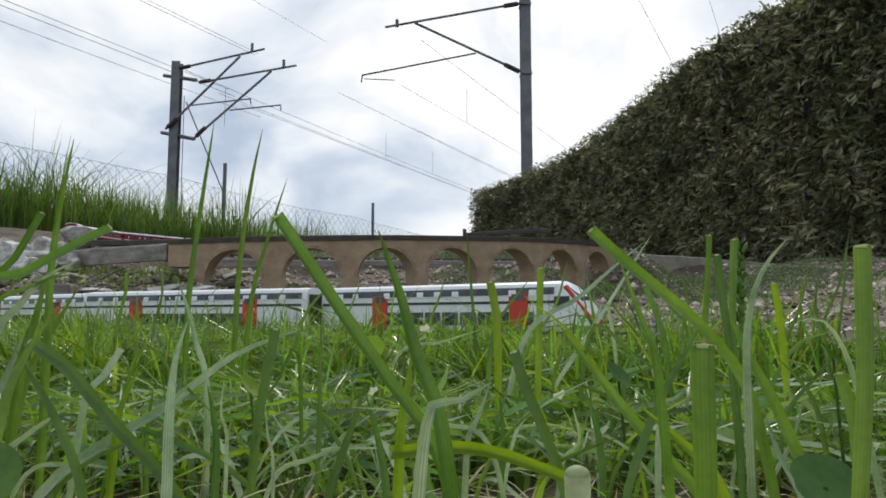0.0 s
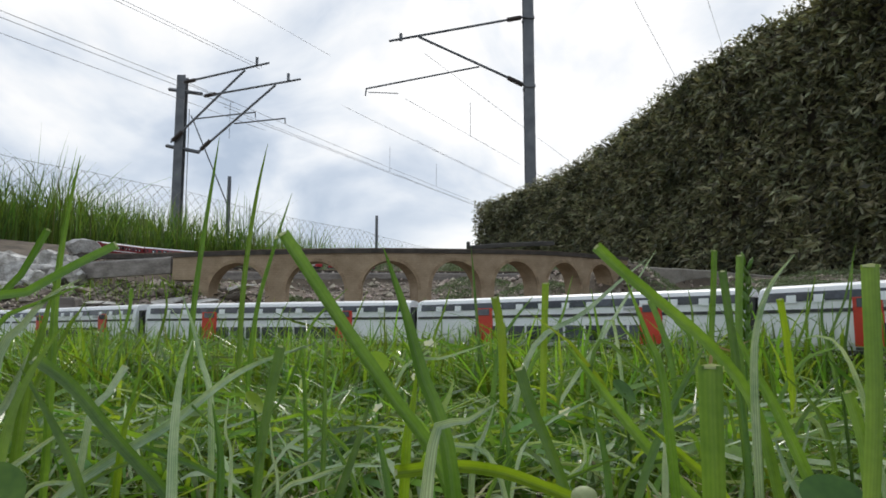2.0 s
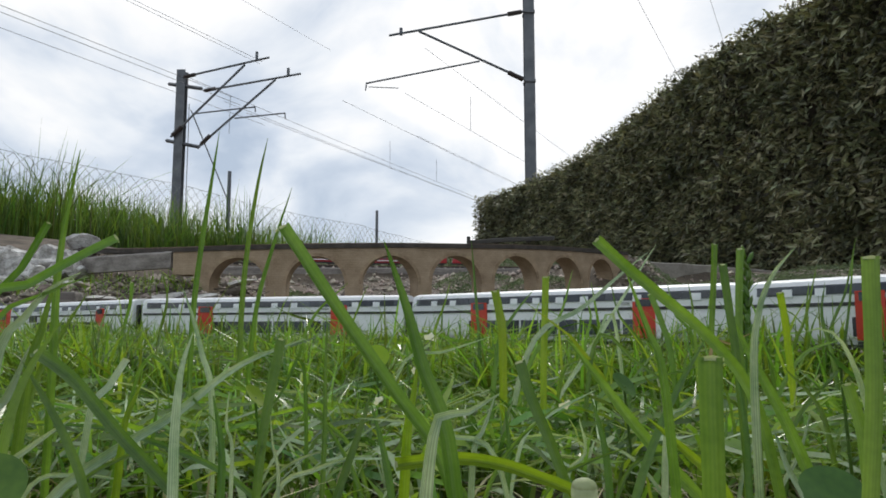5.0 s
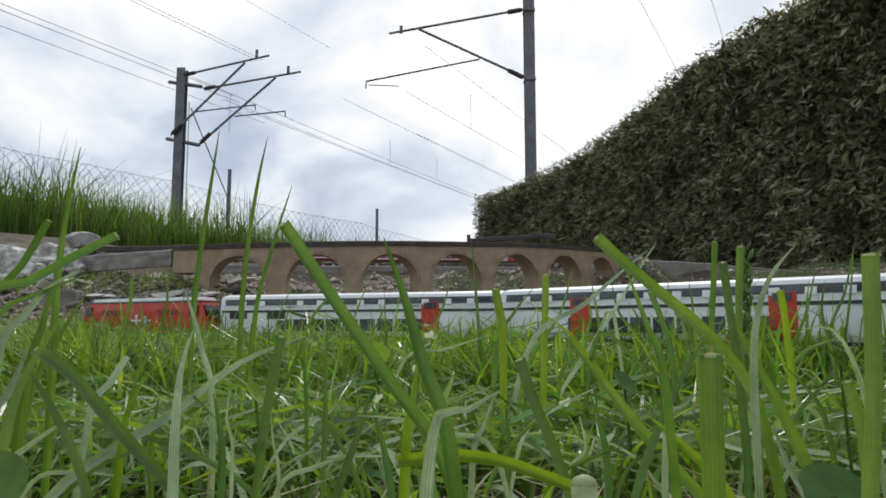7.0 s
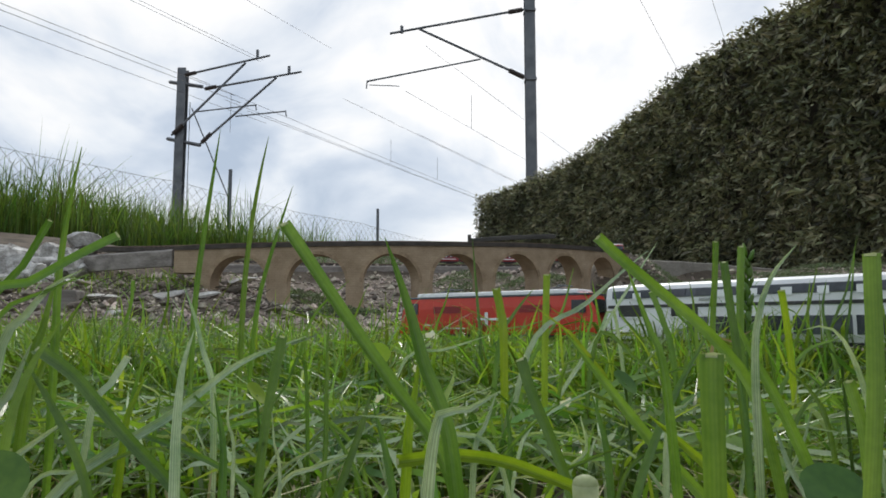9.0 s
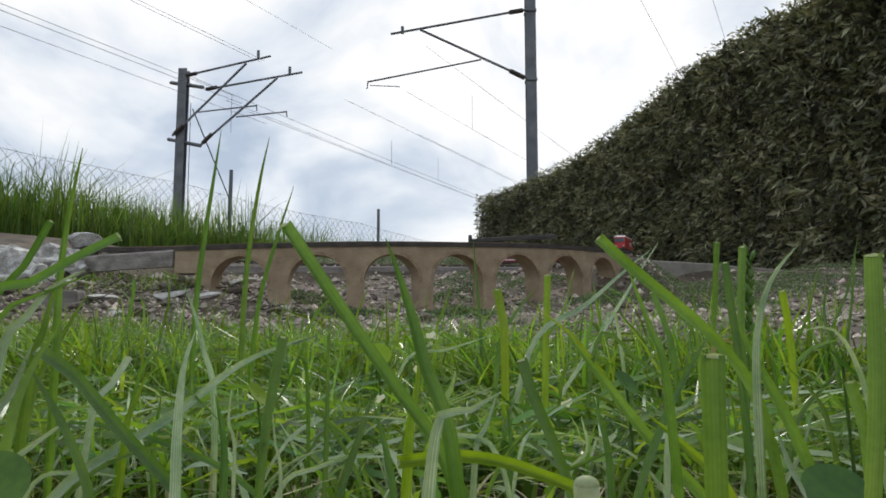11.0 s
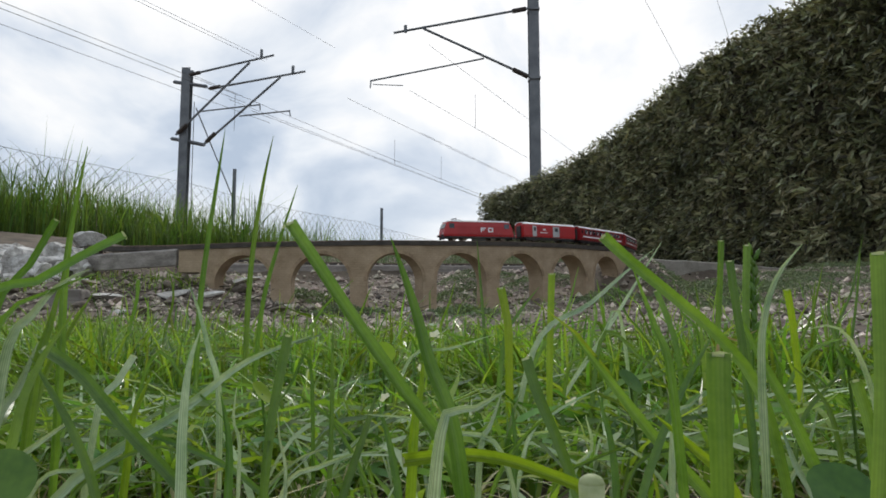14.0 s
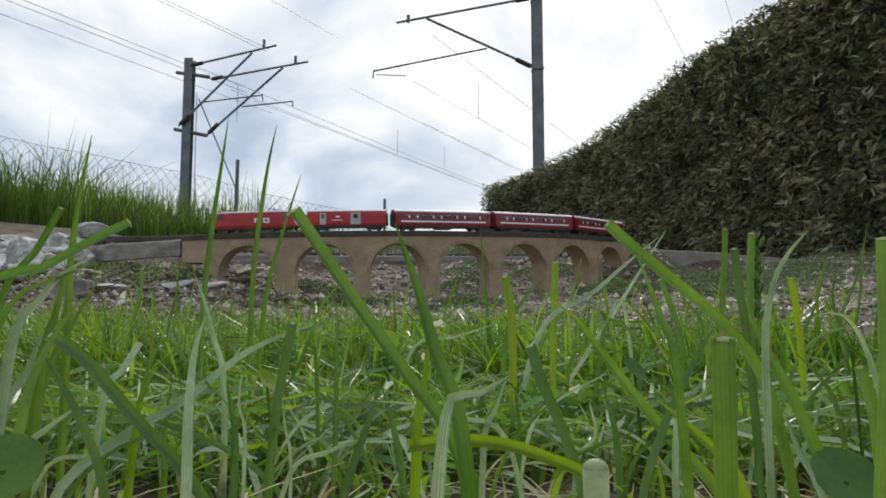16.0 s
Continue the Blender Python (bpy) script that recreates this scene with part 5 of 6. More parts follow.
def build_gravel():
    """Loose stones on the slope, joined: they cannot be counted."""
    rng = random.Random(31)
    verts, faces = [], []
    made = 0
    while made < 21000:
        if made < 3500:
            x, y = rng.uniform(-1.0, 0.0), rng.uniform(1.05, 1.65)
        else:
            y = rng.uniform(0.62, 2.75)
            x = rng.uniform(-0.78, 0.78) * (y + 0.1)
        d = behind_front(x, y)
        if d < 0.03:
            continue
        s = rng.uniform(0.0016, 0.0046) * (1 + 0.35 * y) * (2.4 if rng.random() < 0.07 else 1)
        z = ground_z(x, y) + s * 0.25
        a = rng.uniform(0, 6.3)
        ca, sa = math.cos(a), math.sin(a)
        b = len(verts)
        for px, py, pz in ((1, 0, 0), (0, 0.8, 0.1), (-1, 0.1, 0), (0, -0.8, 0), (0.15, 0.1, 0.75), (0, 0, -0.7)):
            px, py, pz = px * rng.uniform(0.7, 1.2), py * rng.uniform(0.7, 1.2), pz * rng.uniform(0.7, 1.2)
            verts.append((x + s * (ca * px - sa * py), y + s * (sa * px + ca * py), z + s * pz))
        for i in range(4):
            j = (i + 1) % 4
            faces.append((b + i, b + j, b + 4))
            faces.append((b + j, b + i, b + 5))
        made += 1
    tagged(pydata("gravel", verts, faces, M_PEBBLE), "brown and grey gravel scattered on the rock garden slope", "gravel", kind="stuff")


build_gravel()


# ---------- low plants of the rock garden ----------
def cushion(x, y, r, h, n, seed, label="grey-green stonecrop cushion growing over the gravel", material=None):
    rng = random.Random(seed)
    verts, faces = [], []
    for _ in range(n):
        a, q = rng.uniform(0, 6.283), r * math.sqrt(rng.random())
        px, py = x + q * math.cos(a) * 1.5, y + q * math.sin(a)
        pz = ground_z(px, py) + h * (1 - (q / r) ** 2) * (0.7 + 0.5 * noise.noise(Vector((px * 40, py * 40, seed)))) + rng.uniform(-0.003, 0.004)
        s = rng.uniform(0.003, 0.007)
        d = Vector((rng.gauss(0, 0.7), rng.gauss(-0.2, 0.7), rng.uniform(0.1, 1.0))).normalized() * s
        w = d.cross(Vector((rng.gauss(0, 1), rng.gauss(0, 1), rng.gauss(0, 1)))).normalized() * s * 0.3
        b = len(verts)
        c = Vector((px, py, pz))
        verts.extend([c, c + d * 0.55 + w, c + d, c + d * 0.55 - w])
        faces.append((b, b + 1, b + 2, b + 3))
    return tagged(pydata("stonecrop", verts, faces, material or M_SEDUM), label, "ground cover", "stonecrop cushions")


for k, (x, y, r, h) in enumerate(((0.80, 2.15, 0.13, 0.03), (1.05, 2.30, 0.16, 0.03), (1.25, 2.42, 0.15, 0.03), (0.90, 2.32, 0.17, 0.04), (1.15, 2.52, 0.17, 0.04), (1.45, 2.6, 0.16, 0.03), (0.72, 2.0, 0.12, 0.03), (0.62, 1.75, 0.09, 0.025), (0.95, 2.0, 0.12, 0.03), (1.35, 2.1, 0.12, 0.03),
                                  (0.06, 1.72, 0.07, 0.05), (0.27, 1.95, 0.08, 0.04), (0.10, 2.2, 0.09, 0.04), (-0.30, 1.60, 0.06, 0.035), (-0.18, 1.30, 0.05, 0.03), (0.36, 1.50, 0.06, 0.03),
                                  (0.0, 3.15, 0.25, 0.05), (0.45, 3.35, 0.28, 0.06), (-0.5, 3.0, 0.25, 0.05), (0.22, 3.0, 0.22, 0.05), (-0.25, 3.05, 0.22, 0.05), (0.62, 3.1, 0.2, 0.05), (0.0, 3.6, 0.3, 0.06), (0.02, 1.22, 0.05, 0.02), (0.55, 1.3, 0.06, 0.02))):
    cushion(x, y, r, h, int(1200 + 14000 * r), 300 + k)


def build_bank_turf():
    rng_area = lambda r: (r.uniform(-1.6, 0.62), r.uniform(2.85, 5.0))
    v, f = blade_arrays(5000, rng_area, lambda r, x, y: r.uniform(0.03, 0.09), lambda r, x, y: r.uniform(0.003, 0.007), 0.5, 61, None, 3)
    tagged(pydata("turf", v, f, M_SEDUM, smooth=True), "short grey-green turf on the bank behind the upper track", "grass", kind="stuff")
    area = lambda r: (lambda y: (r.uniform(-0.75, 0.7) * y, y))(r.uniform(0.8, 1.7))
    v, f = blade_arrays(420, area, lambda r, x, y: r.uniform(0.02, 0.07), lambda r, x, y: r.uniform(0.0015, 0.003), 0.7, 62, lambda x, y, r: behind_front(x, y) > 0.05, 4)
    tagged(pydata("sparse_grass", v, f, M_GRASS, smooth=True), "sparse grass tufts growing through the rubble", "grass", kind="stuff")

    area = lambda r: (r.uniform(-0.95, -0.50), r.uniform(1.34, 1.55))
    v, f = blade_arrays(500, area, lambda r, x, y: r.uniform(0.015, 0.045), lambda r, x, y: r.uniform(0.0015, 0.0035), 0.9, 63, None, 4)
    tagged(pydata("sparse_grass", v, f, M_GRASS, smooth=True), "patch of bright grass below the weathered board", "grass", kind="stuff")
    # dead twigs and roots lying in the rubble
    rng = random.Random(9)
    verts, faces = [], []
    for _ in range(260):
        x, y = rng.uniform(-0.95, -0.05), rng.uniform(1.15, 1.6)
        a, ln = rng.uniform(0, 3.14), rng.uniform(0.015, 0.06)
        r = rng.uniform(0.0006, 0.0016)
        p = Vector((x, y, ground_z(x, y) + rng.uniform(0.002, 0.014)))
        d = Vector((math.cos(a), math.sin(a), rng.uniform(-0.35, 0.5))).normalized()
        u = d.cross(Vector((0, 0, 1))).normalized() * r
        w = d.cross(u)
        b = len(verts)
        for q, s in ((0, 1.0), (0.5, 0.8), (1, 0.4)):
            c = p + d * ln * q + w * rng.uniform(-2, 2)
            for o in (u, w * r / w.length, -u, -w * r / w.length):
                verts.append(c + o * s)
        for k in (0, 4):
            for i in range(4):
                j = (i + 1) % 4
                faces.append((b + k + i, b + k + j, b + k + 4 + j, b + k + 4 + i))
    tagged(pydata("twigs", verts, faces, M_TWIG), "dead brown twigs and roots lying in the rubble", "twigs", kind="stuff")


build_bank_turf()


# ---------- single blades and leaves close by ----------
M_STUB = mat("cream_stem", (0.34, 0.40, 0.19), (0.52, 0.56, 0.36), 0.6, 200, 900, 0.2, 0.0002, translucent=0.3)
TUFTS = {}


def grass_blade(way, width, material, cut=False):
    """One blade: a folded, tapering strip bowed along a way from foot to tip; cut blades end square."""
    line = Line(way)
    a, b, c = line.at(0), line.at(line.length * 0.93), line.at(line.length)
    n = 18
    bm = bmesh.new()
    uvl = bm.loops.layers.uv.new("UVMap")
    rows = []
    turn = math.sin(width * 31000 + a.x * 900)
    for k in range(n + 1):
        t = k / n
        p, d = line.at(line.length * t), line.way(min(line.length * t, line.length - 0.004))
        out = Vector((-p.x + 0.35 * turn * p.y, -p.y, 0.02 + 0.25 * p.y * abs(turn))).normalized()
        side = d.cross(out).normalized()
        face = side.cross(d).normalized()
        if cut:
            w = width / 2 * (0.80 + 0.20 * t)
        else:
            w = width / 2 * (0.72 + 0.5 * t) * (1 - t ** 2.4) ** 0.9 + 0.00008
        th = (0.30 + 0.14 * turn) * w + 0.00005
        p = p + side * 0.05 * width * math.sin(7 * t + width * 9000)
        rows.append([bm.verts.new(p - side * w + face * th * 1.6), bm.verts.new(p - side * w * 0.45 + face * th * 0.4), bm.verts.new(p - face * th * 0.8), bm.verts.new(p + side * w * 0.45 + face * th * 0.4), bm.verts.new(p + side * w + face * th * 1.6)])
    for r0, r1 in zip(rows, rows[1:]):
        for i in range(4):
            fc = bm.faces.new((r0[i], r0[i + 1], r1[i + 1], r1[i]))
            for lp, u in zip(fc.loops, (i, i + 1, i + 1, i)):
                lp[uvl].uv = (u / 4, 0.0)
    key = (math.floor(a.x / a.y / 0.16), a.y > 0.19)
    if key not in TUFTS:
        TUFTS[key] = empty("grass_tuft", pose(a.x, a.y, 0), "loose tuft of long green and pale grass blades in the lawn", "grass tuft", "grass tufts")
    tuft = TUFTS[key]
    bmesh.ops.translate(bm, verts=bm.verts, vec=-tuft.matrix_basis.translation)
    ob = part("blade", bm, material, tuft, "", True)
    if cut:
        d = (c - b).normalized()
        side = d.cross(Vector((-c.x, -c.y, 0.02)).normalized()).normalized()
        bt = bmesh.new()
        o = c - tuft.matrix_basis.translation
        w = width / 2 * 0.98
        t0 = [bt.verts.new(o - side * w * k + d * (width * 0.10) * (1 - abs(k)) + s * Vector((-c.x, -c.y, 0)).normalized() * 0.00022) for s in (-1, 1) for k in (-1, -0.5, 0, 0.5, 1)]
        t1 = [bt.verts.new(o - side * w * k - d * width * 0.14 + s * Vector((-c.x, -c.y, 0)).normalized() * 0.00022) for s in (-1, 1) for k in (-1, -0.5, 0, 0.5, 1)]
        for s in (0, 5):
            for k in range(4):
                bt.faces.new((t0[s + k], t0[s + k + 1], t1[s + k + 1], t1[s + k]))
        part("cut_tip", bt, M_STUB, ob, "pale dried cut tip")
    if material is M_PALE:
        label = "pale silvery green grass blade rising from the lawn"
    elif material is M_BRIGHT:
        label = "yellow-green grass blade catching the light in the lawn"
    elif material is M_DEEP:
        label = "deep green grass blade rising from the lawn"
    elif cut:
        label = "broad green grass blade with a mown, blunt tip"
    else:
        label = "long green grass blade with a pointed tip"
    return tagged(ob, label)


def round_leaf(x, y, z, r, rx, ry, rz, material, label):
    """A cupped round leaf on a thin stalk."""
    e = empty("clover_leaf", pose(x, y, z), label, "leaf")
    bm = bmesh.new()
    c = bm.verts.new((0, 0, -0.12 * r))
    rings = [[c]]
    n = 20
    for q in (0.5, 1.0):
        ring = []
        for k in range(n):
            a = 2 * math.pi * k / n
            rr = r * q * (1 - 0.10 * math.exp(-((a - math.pi) / 0.25) ** 2) * q)
            ring.append(bm.verts.new((rr * math.cos(a), rr * math.sin(a) * 0.9, 0.05 * r * q * math.sin(2 * a) + 0.12 * r * (q - 0.5))))
        rings.append(ring)
    for k in range(n):
        j = (k + 1) % n
        bm.faces.new((c, rings[1][k], rings[1][j]))
        bm.faces.new((rings[1][k], rings[2][k], rings[2][j], rings[1][j]))
    lf = part("leaf_blade", bm, material, e, "", True)
    lf.matrix_basis = pose(0, 0, 0, rx, ry, rz)
    part("stalk", rod((0, 0, -0.0005), (0.003, 0.002, -z), 0.0004, 0.0005, 6), M_DEEP, e)
    return e


round_leaf(0.067, 0.122, 0.0215, 0.0062, 50, 6, 0, M_CLOVER, "dark green round clover leaf close to the ground")
round_leaf(-0.076, 0.120, 0.0235, 0.0065, 55, -8, 20, M_CLOVER, "green round clover leaf in the lawn")
round_leaf(-0.024, 0.26, 0.0395, 0.0050, 65, 0, 10, M_BRIGHT, "small yellow-green round leaf among the grass")
round_leaf(0.052, 0.20, 0.034, 0.0045, 50, 10, 40, M_CLOVER, "green clover leaf in the lawn")
round_leaf(0.108, 0.19, 0.040, 0.0058, 48, -12, 80, M_CLOVER, "green clover leaf in the lawn")
round_leaf(-0.055, 0.21, 0.030, 0.0042, 55, 10, 70, M_BRIGHT, "small yellow-green clover leaf in the lawn")


def stub():
    bm = rod((0.0235, 0.116, -0.002), (0.0232, 0.1155, 0.0245), 0.0019, 0.0021, 16)
    bmesh.ops.create_uvsphere(bm, u_segments=16, v_segments=8, radius=0.0021, matrix=Matrix.Translation((0.0232, 0.1155, 0.0245)) @ Matrix.Diagonal((1, 1, 0.7, 1)))
    tagged(part("cut_stem", bm, M_STUB, None, "", True), "pale cream cut grass stem standing in the lawn", "plant stem")


stub()


def petal(x, y, z, r, rz):
    bm = bmesh.new()
    for k in range(3):
        a = rz + k * 1.1
        d = Vector((math.cos(a), 0.3, math.sin(a))) * r
        s = Vector((-math.sin(a), 0.2, math.cos(a))) * r * 0.4
        o = Vector((x, y, z))
        bm.faces.new([bm.verts.new(q) for q in (o, o + d * 0.6 + s, o + d, o + d * 0.6 - s)])
    part_ob = part("fallen_petal", bm, M_PETAL)
    tagged(part_ob, "small white fallen petal caught in the grass", "petal", "fallen petals")


for x, y, z, r, rz in ((-0.006, 0.40, 0.043, 0.0045, 0.3), (-0.019, 0.22, 0.027, 0.0020, 1.2), (0.035, 0.20, 0.029, 0.0022, 4.0), (-0.012, 0.33, 0.030, 0.002, 2.0)):
    petal(x, y, z, r, rz)


def seed_head(x, y, z0, z1, lean):
    """A green grass ear: short stem and overlapping spikelets."""
    e = empty("grass_ear", Matrix(), "green grass ear with plump spikelets on a stem", "grass ear")
    part("stem", rod((x, y, 0), (x + lean, y, z1 - 0.003), 0.0007, 0.0004, 6), M_BLADE, e)
    rng = random.Random(3)
    for k in range(15):
        t = k / 14
        z = z0 + (z1 - z0) * t
        xx = x + lean * z / z1
        a = 2.4 * k
        bm = bmesh.new()
        m = Matrix.Translation((xx + 0.0012 * math.cos(a), y + 0.0012 * math.sin(a), z)) @ pose(0, 0, 0, 20 * math.sin(a), 28 * math.cos(a), 0) @ Matrix.Diagonal((0.0009, 0.0008, 0.0030, 1))
        bmesh.ops.create_icosphere(bm, subdivisions=1, radius=1.0, matrix=m)
        part("spikelet", bm, M_BLADE, e, "", True)


seed_head(0.1045, 0.245, 0.049, 0.0765, 0.004)
grass_blade([(-0.0951, 0.1720, -0.0010), (-0.0970, 0.1760, 0.0416), (-0.1000, 0.1813, 0.0617), (-0.1016, 0.1867, 0.0805), (-0.1017, 0.1920, 0.1000)], 0.0022, M_BLADE)
grass_blade([(-0.1016, 0.1360, -0.0010), (-0.0955, 0.1400, 0.0517), (-0.0855, 0.1433, 0.0583), (-0.0765, 0.1467, 0.0649), (-0.0702, 0.1500, 0.0693)], 0.0021, M_BLADE, cut=True)
grass_blade([(-0.1176, 0.1720, -0.0010), (-0.1144, 0.1760, 0.0521), (-0.1091, 0.1800, 0.0646), (-0.1046, 0.1840, 0.0778)], 0.0018, M_BLADE, cut=True)
grass_blade([(-0.0962, 0.1460, -0.0010), (-0.0944, 0.1500, 0.0428), (-0.0916, 0.1533, 0.0512), (-0.0877, 0.1567, 0.0586), (-0.0826, 0.1600, 0.0627)], 0.0027, M_PALE)
grass_blade([(-0.0941, 0.1560, -0.0010), (-0.0940, 0.1600, 0.0373), (-0.0938, 0.1650, 0.0500), (-0.0941, 0.1700, 0.0624)], 0.0026, M_BLADE)
grass_blade([(-0.0883, 0.1400, -0.0010), (-0.0874, 0.1440, 0.0295), (-0.0860, 0.1480, 0.0417), (-0.0816, 0.1520, 0.0524)], 0.0023, M_BLADE)
grass_blade([(-0.0439, 0.1410, -0.0010), (-0.0517, 0.1450, 0.0138), (-0.0678, 0.1500, 0.0281), (-0.0806, 0.1550, 0.0389), (-0.0922, 0.1600, 0.0446)], 0.0028, M_DEEP, cut=True)
grass_blade([(-0.0857, 0.1460, -0.0010), (-0.0818, 0.1500, 0.0137), (-0.0751, 0.1625, 0.0216), (-0.0661, 0.1750, 0.0285), (-0.0540, 0.1875, 0.0398), (-0.0385, 0.2000, 0.0468)], 0.0025, M_PALE)
grass_blade([(-0.0316, 0.1560, -0.0010), (-0.0381, 0.1600, 0.0089), (-0.0500, 0.1650, 0.0169), (-0.0666, 0.1700, 0.0224), (-0.0840, 0.1750, 0.0257), (-0.1036, 0.1800, 0.0255)], 0.0015, M_DEEP)
grass_blade([(-0.0496, 0.1320, -0.0010), (-0.0504, 0.1360, 0.0161), (-0.0517, 0.1387, 0.0292), (-0.0520, 0.1413, 0.0410), (-0.0507, 0.1440, 0.0491)], 0.0024, M_PALE)
grass_blade([(-0.0600, 0.1880, -0.0010), (-0.0623, 0.1920, 0.0317), (-0.0660, 0.1947, 0.0422), (-0.0695, 0.1973, 0.0516), (-0.0741, 0.2000, 0.0613)], 0.0020, M_PALE)
grass_blade([(-0.0840, 0.1640, -0.0010), (-0.0828, 0.1680, 0.0301), (-0.0810, 0.1720, 0.0350), (-0.0783, 0.1760, 0.0421)], 0.0018, M_PALE, cut=True)
grass_blade([(-0.0715, 0.1560, -0.0010), (-0.0714, 0.1600, 0.0260), (-0.0712, 0.1640, 0.0324), (-0.0703, 0.1680, 0.0386)], 0.0019, M_BRIGHT)
grass_blade([(-0.0436, 0.1400, -0.0010), (-0.0443, 0.1440, 0.0141), (-0.0455, 0.1480, 0.0255), (-0.0487, 0.1520, 0.0355)], 0.0019, M_DEEP)
grass_blade([(-0.0456, 0.1560, -0.0010), (-0.0466, 0.1600, 0.0223), (-0.0482, 0.1600, 0.0285), (-0.0477, 0.1600, 0.0358)], 0.0009, M_PALE)
grass_blade([(-0.0352, 0.1560, -0.0010), (-0.0361, 0.1600, 0.0174), (-0.0375, 0.1600, 0.0235), (-0.0383, 0.1600, 0.0304)], 0.0008, M_PALE)
grass_blade([(-0.0407, 0.1560, -0.0010), (-0.0403, 0.1600, 0.0198), (-0.0398, 0.1640, 0.0331), (-0.0382, 0.1680, 0.0473)], 0.0023, M_DEEP, cut=True)
grass_blade([(-0.0278, 0.1640, -0.0010), (-0.0279, 0.1680, 0.0081), (-0.0283, 0.1733, 0.0240), (-0.0291, 0.1787, 0.0414), (-0.0299, 0.1840, 0.0507)], 0.0013, M_DEEP)
grass_blade([(0.0064, 0.1260, -0.0010), (0.0006, 0.1300, 0.0245), (-0.0091, 0.1350, 0.0382), (-0.0203, 0.1400, 0.0528), (-0.0336, 0.1450, 0.0710)], 0.0029, M_BLADE, cut=True)
grass_blade([(0.0044, 0.1160, -0.0010), (0.0015, 0.1200, 0.0302), (-0.0032, 0.1250, 0.0430), (-0.0065, 0.1300, 0.0537), (-0.0112, 0.1350, 0.0670)], 0.0030, M_BLADE)
grass_blade([(-0.0079, 0.1400, -0.0010), (-0.0071, 0.1440, 0.0273), (-0.0057, 0.1480, 0.0359), (-0.0049, 0.1520, 0.0427)], 0.0025, M_BRIGHT)
grass_blade([(0.0303, 0.1320, -0.0010), (0.0263, 0.1360, 0.0171), (0.0195, 0.1370, 0.0210), (0.0110, 0.1380, 0.0238), (0.0018, 0.1390, 0.0247), (-0.0087, 0.1400, 0.0234)], 0.0026, M_BRIGHT, cut=True)
grass_blade([(0.0164, 0.1400, -0.0010), (0.0109, 0.1440, 0.0240), (0.0019, 0.1467, 0.0278), (-0.0076, 0.1493, 0.0302), (-0.0177, 0.1520, 0.0308)], 0.0012, M_PALE)
grass_blade([(-0.0400, 0.1560, -0.0010), (-0.0358, 0.1600, 0.0147), (-0.0288, 0.1627, 0.0178), (-0.0214, 0.1653, 0.0199), (-0.0149, 0.1680, 0.0201)], 0.0012, M_PALE)
grass_blade([(-0.0038, 0.0960, -0.0010), (-0.0011, 0.1000, 0.0346), (0.0033, 0.1025, 0.0374), (0.0085, 0.1050, 0.0402)], 0.0022, M_PALE)
grass_blade([(-0.0169, 0.1880, -0.0010), (-0.0234, 0.1920, 0.0168), (-0.0342, 0.1960, 0.0260), (-0.0454, 0.2000, 0.0325)], 0.0013, M_BLADE)
grass_blade([(0.0052, 0.1400, -0.0010), (0.0066, 0.1440, 0.0240), (0.0089, 0.1480, 0.0290), (0.0117, 0.1520, 0.0355)], 0.0015, M_PALE)
grass_blade([(0.0215, 0.3760, -0.0010), (0.0208, 0.3800, 0.0409), (0.0196, 0.3900, 0.0689), (0.0177, 0.4000, 0.1005)], 0.0020, M_DEEP)
grass_blade([(0.0222, 0.2460, -0.0010), (0.0219, 0.2500, 0.0440), (0.0215, 0.2550, 0.0541), (0.0203, 0.2600, 0.0636)], 0.0031, M_BRIGHT, cut=True)
grass_blade([(0.0173, 0.2560, -0.0010), (0.0211, 0.2600, 0.0417), (0.0274, 0.2650, 0.0543), (0.0360, 0.2700, 0.0646)], 0.0023, M_DEEP)
grass_blade([(0.0355, 0.2460, -0.0010), (0.0365, 0.2500, 0.0341), (0.0381, 0.2550, 0.0520), (0.0396, 0.2600, 0.0689)], 0.0026, M_BRIGHT, cut=True)
grass_blade([(0.0269, 0.2760, -0.0010), (0.0350, 0.2800, 0.0344), (0.0486, 0.2850, 0.0546), (0.0553, 0.2900, 0.0740)], 0.0018, M_BLADE)
grass_blade([(0.0743, 0.1510, -0.0010), (0.0693, 0.1550, 0.0328), (0.0610, 0.1575, 0.0472), (0.0504, 0.1600, 0.0577), (0.0429, 0.1625, 0.0648), (0.0373, 0.1650, 0.0709)], 0.0027, M_BLADE, cut=True)
grass_blade([(0.0380, 0.2760, -0.0010), (0.0449, 0.2800, 0.0189), (0.0638, 0.2867, 0.0449), (0.0776, 0.2933, 0.0637), (0.0938, 0.3000, 0.0861)], 0.0019, M_PALE)
grass_blade([(0.0205, 0.2460, -0.0010), (0.0324, 0.2500, 0.0436), (0.0522, 0.2567, 0.0572), (0.0673, 0.2633, 0.0692), (0.0812, 0.2700, 0.0794)], 0.0024, M_PALE)
grass_blade([(0.0443, 0.1320, -0.0010), (0.0431, 0.1360, 0.0392), (0.0411, 0.1400, 0.0500), (0.0383, 0.1440, 0.0617)], 0.0022, M_BLADE)
grass_blade([(0.0871, 0.2560, -0.0010), (0.0858, 0.2600, 0.0375), (0.0837, 0.2650, 0.0521), (0.0813, 0.2700, 0.0631)], 0.0023, M_BLADE, cut=True)
grass_blade([(0.0640, 0.1560, -0.0010), (0.0598, 0.1600, 0.0101), (0.0485, 0.1650, 0.0234), (0.0389, 0.1700, 0.0365), (0.0305, 0.1750, 0.0489)], 0.0031, M_BLADE)
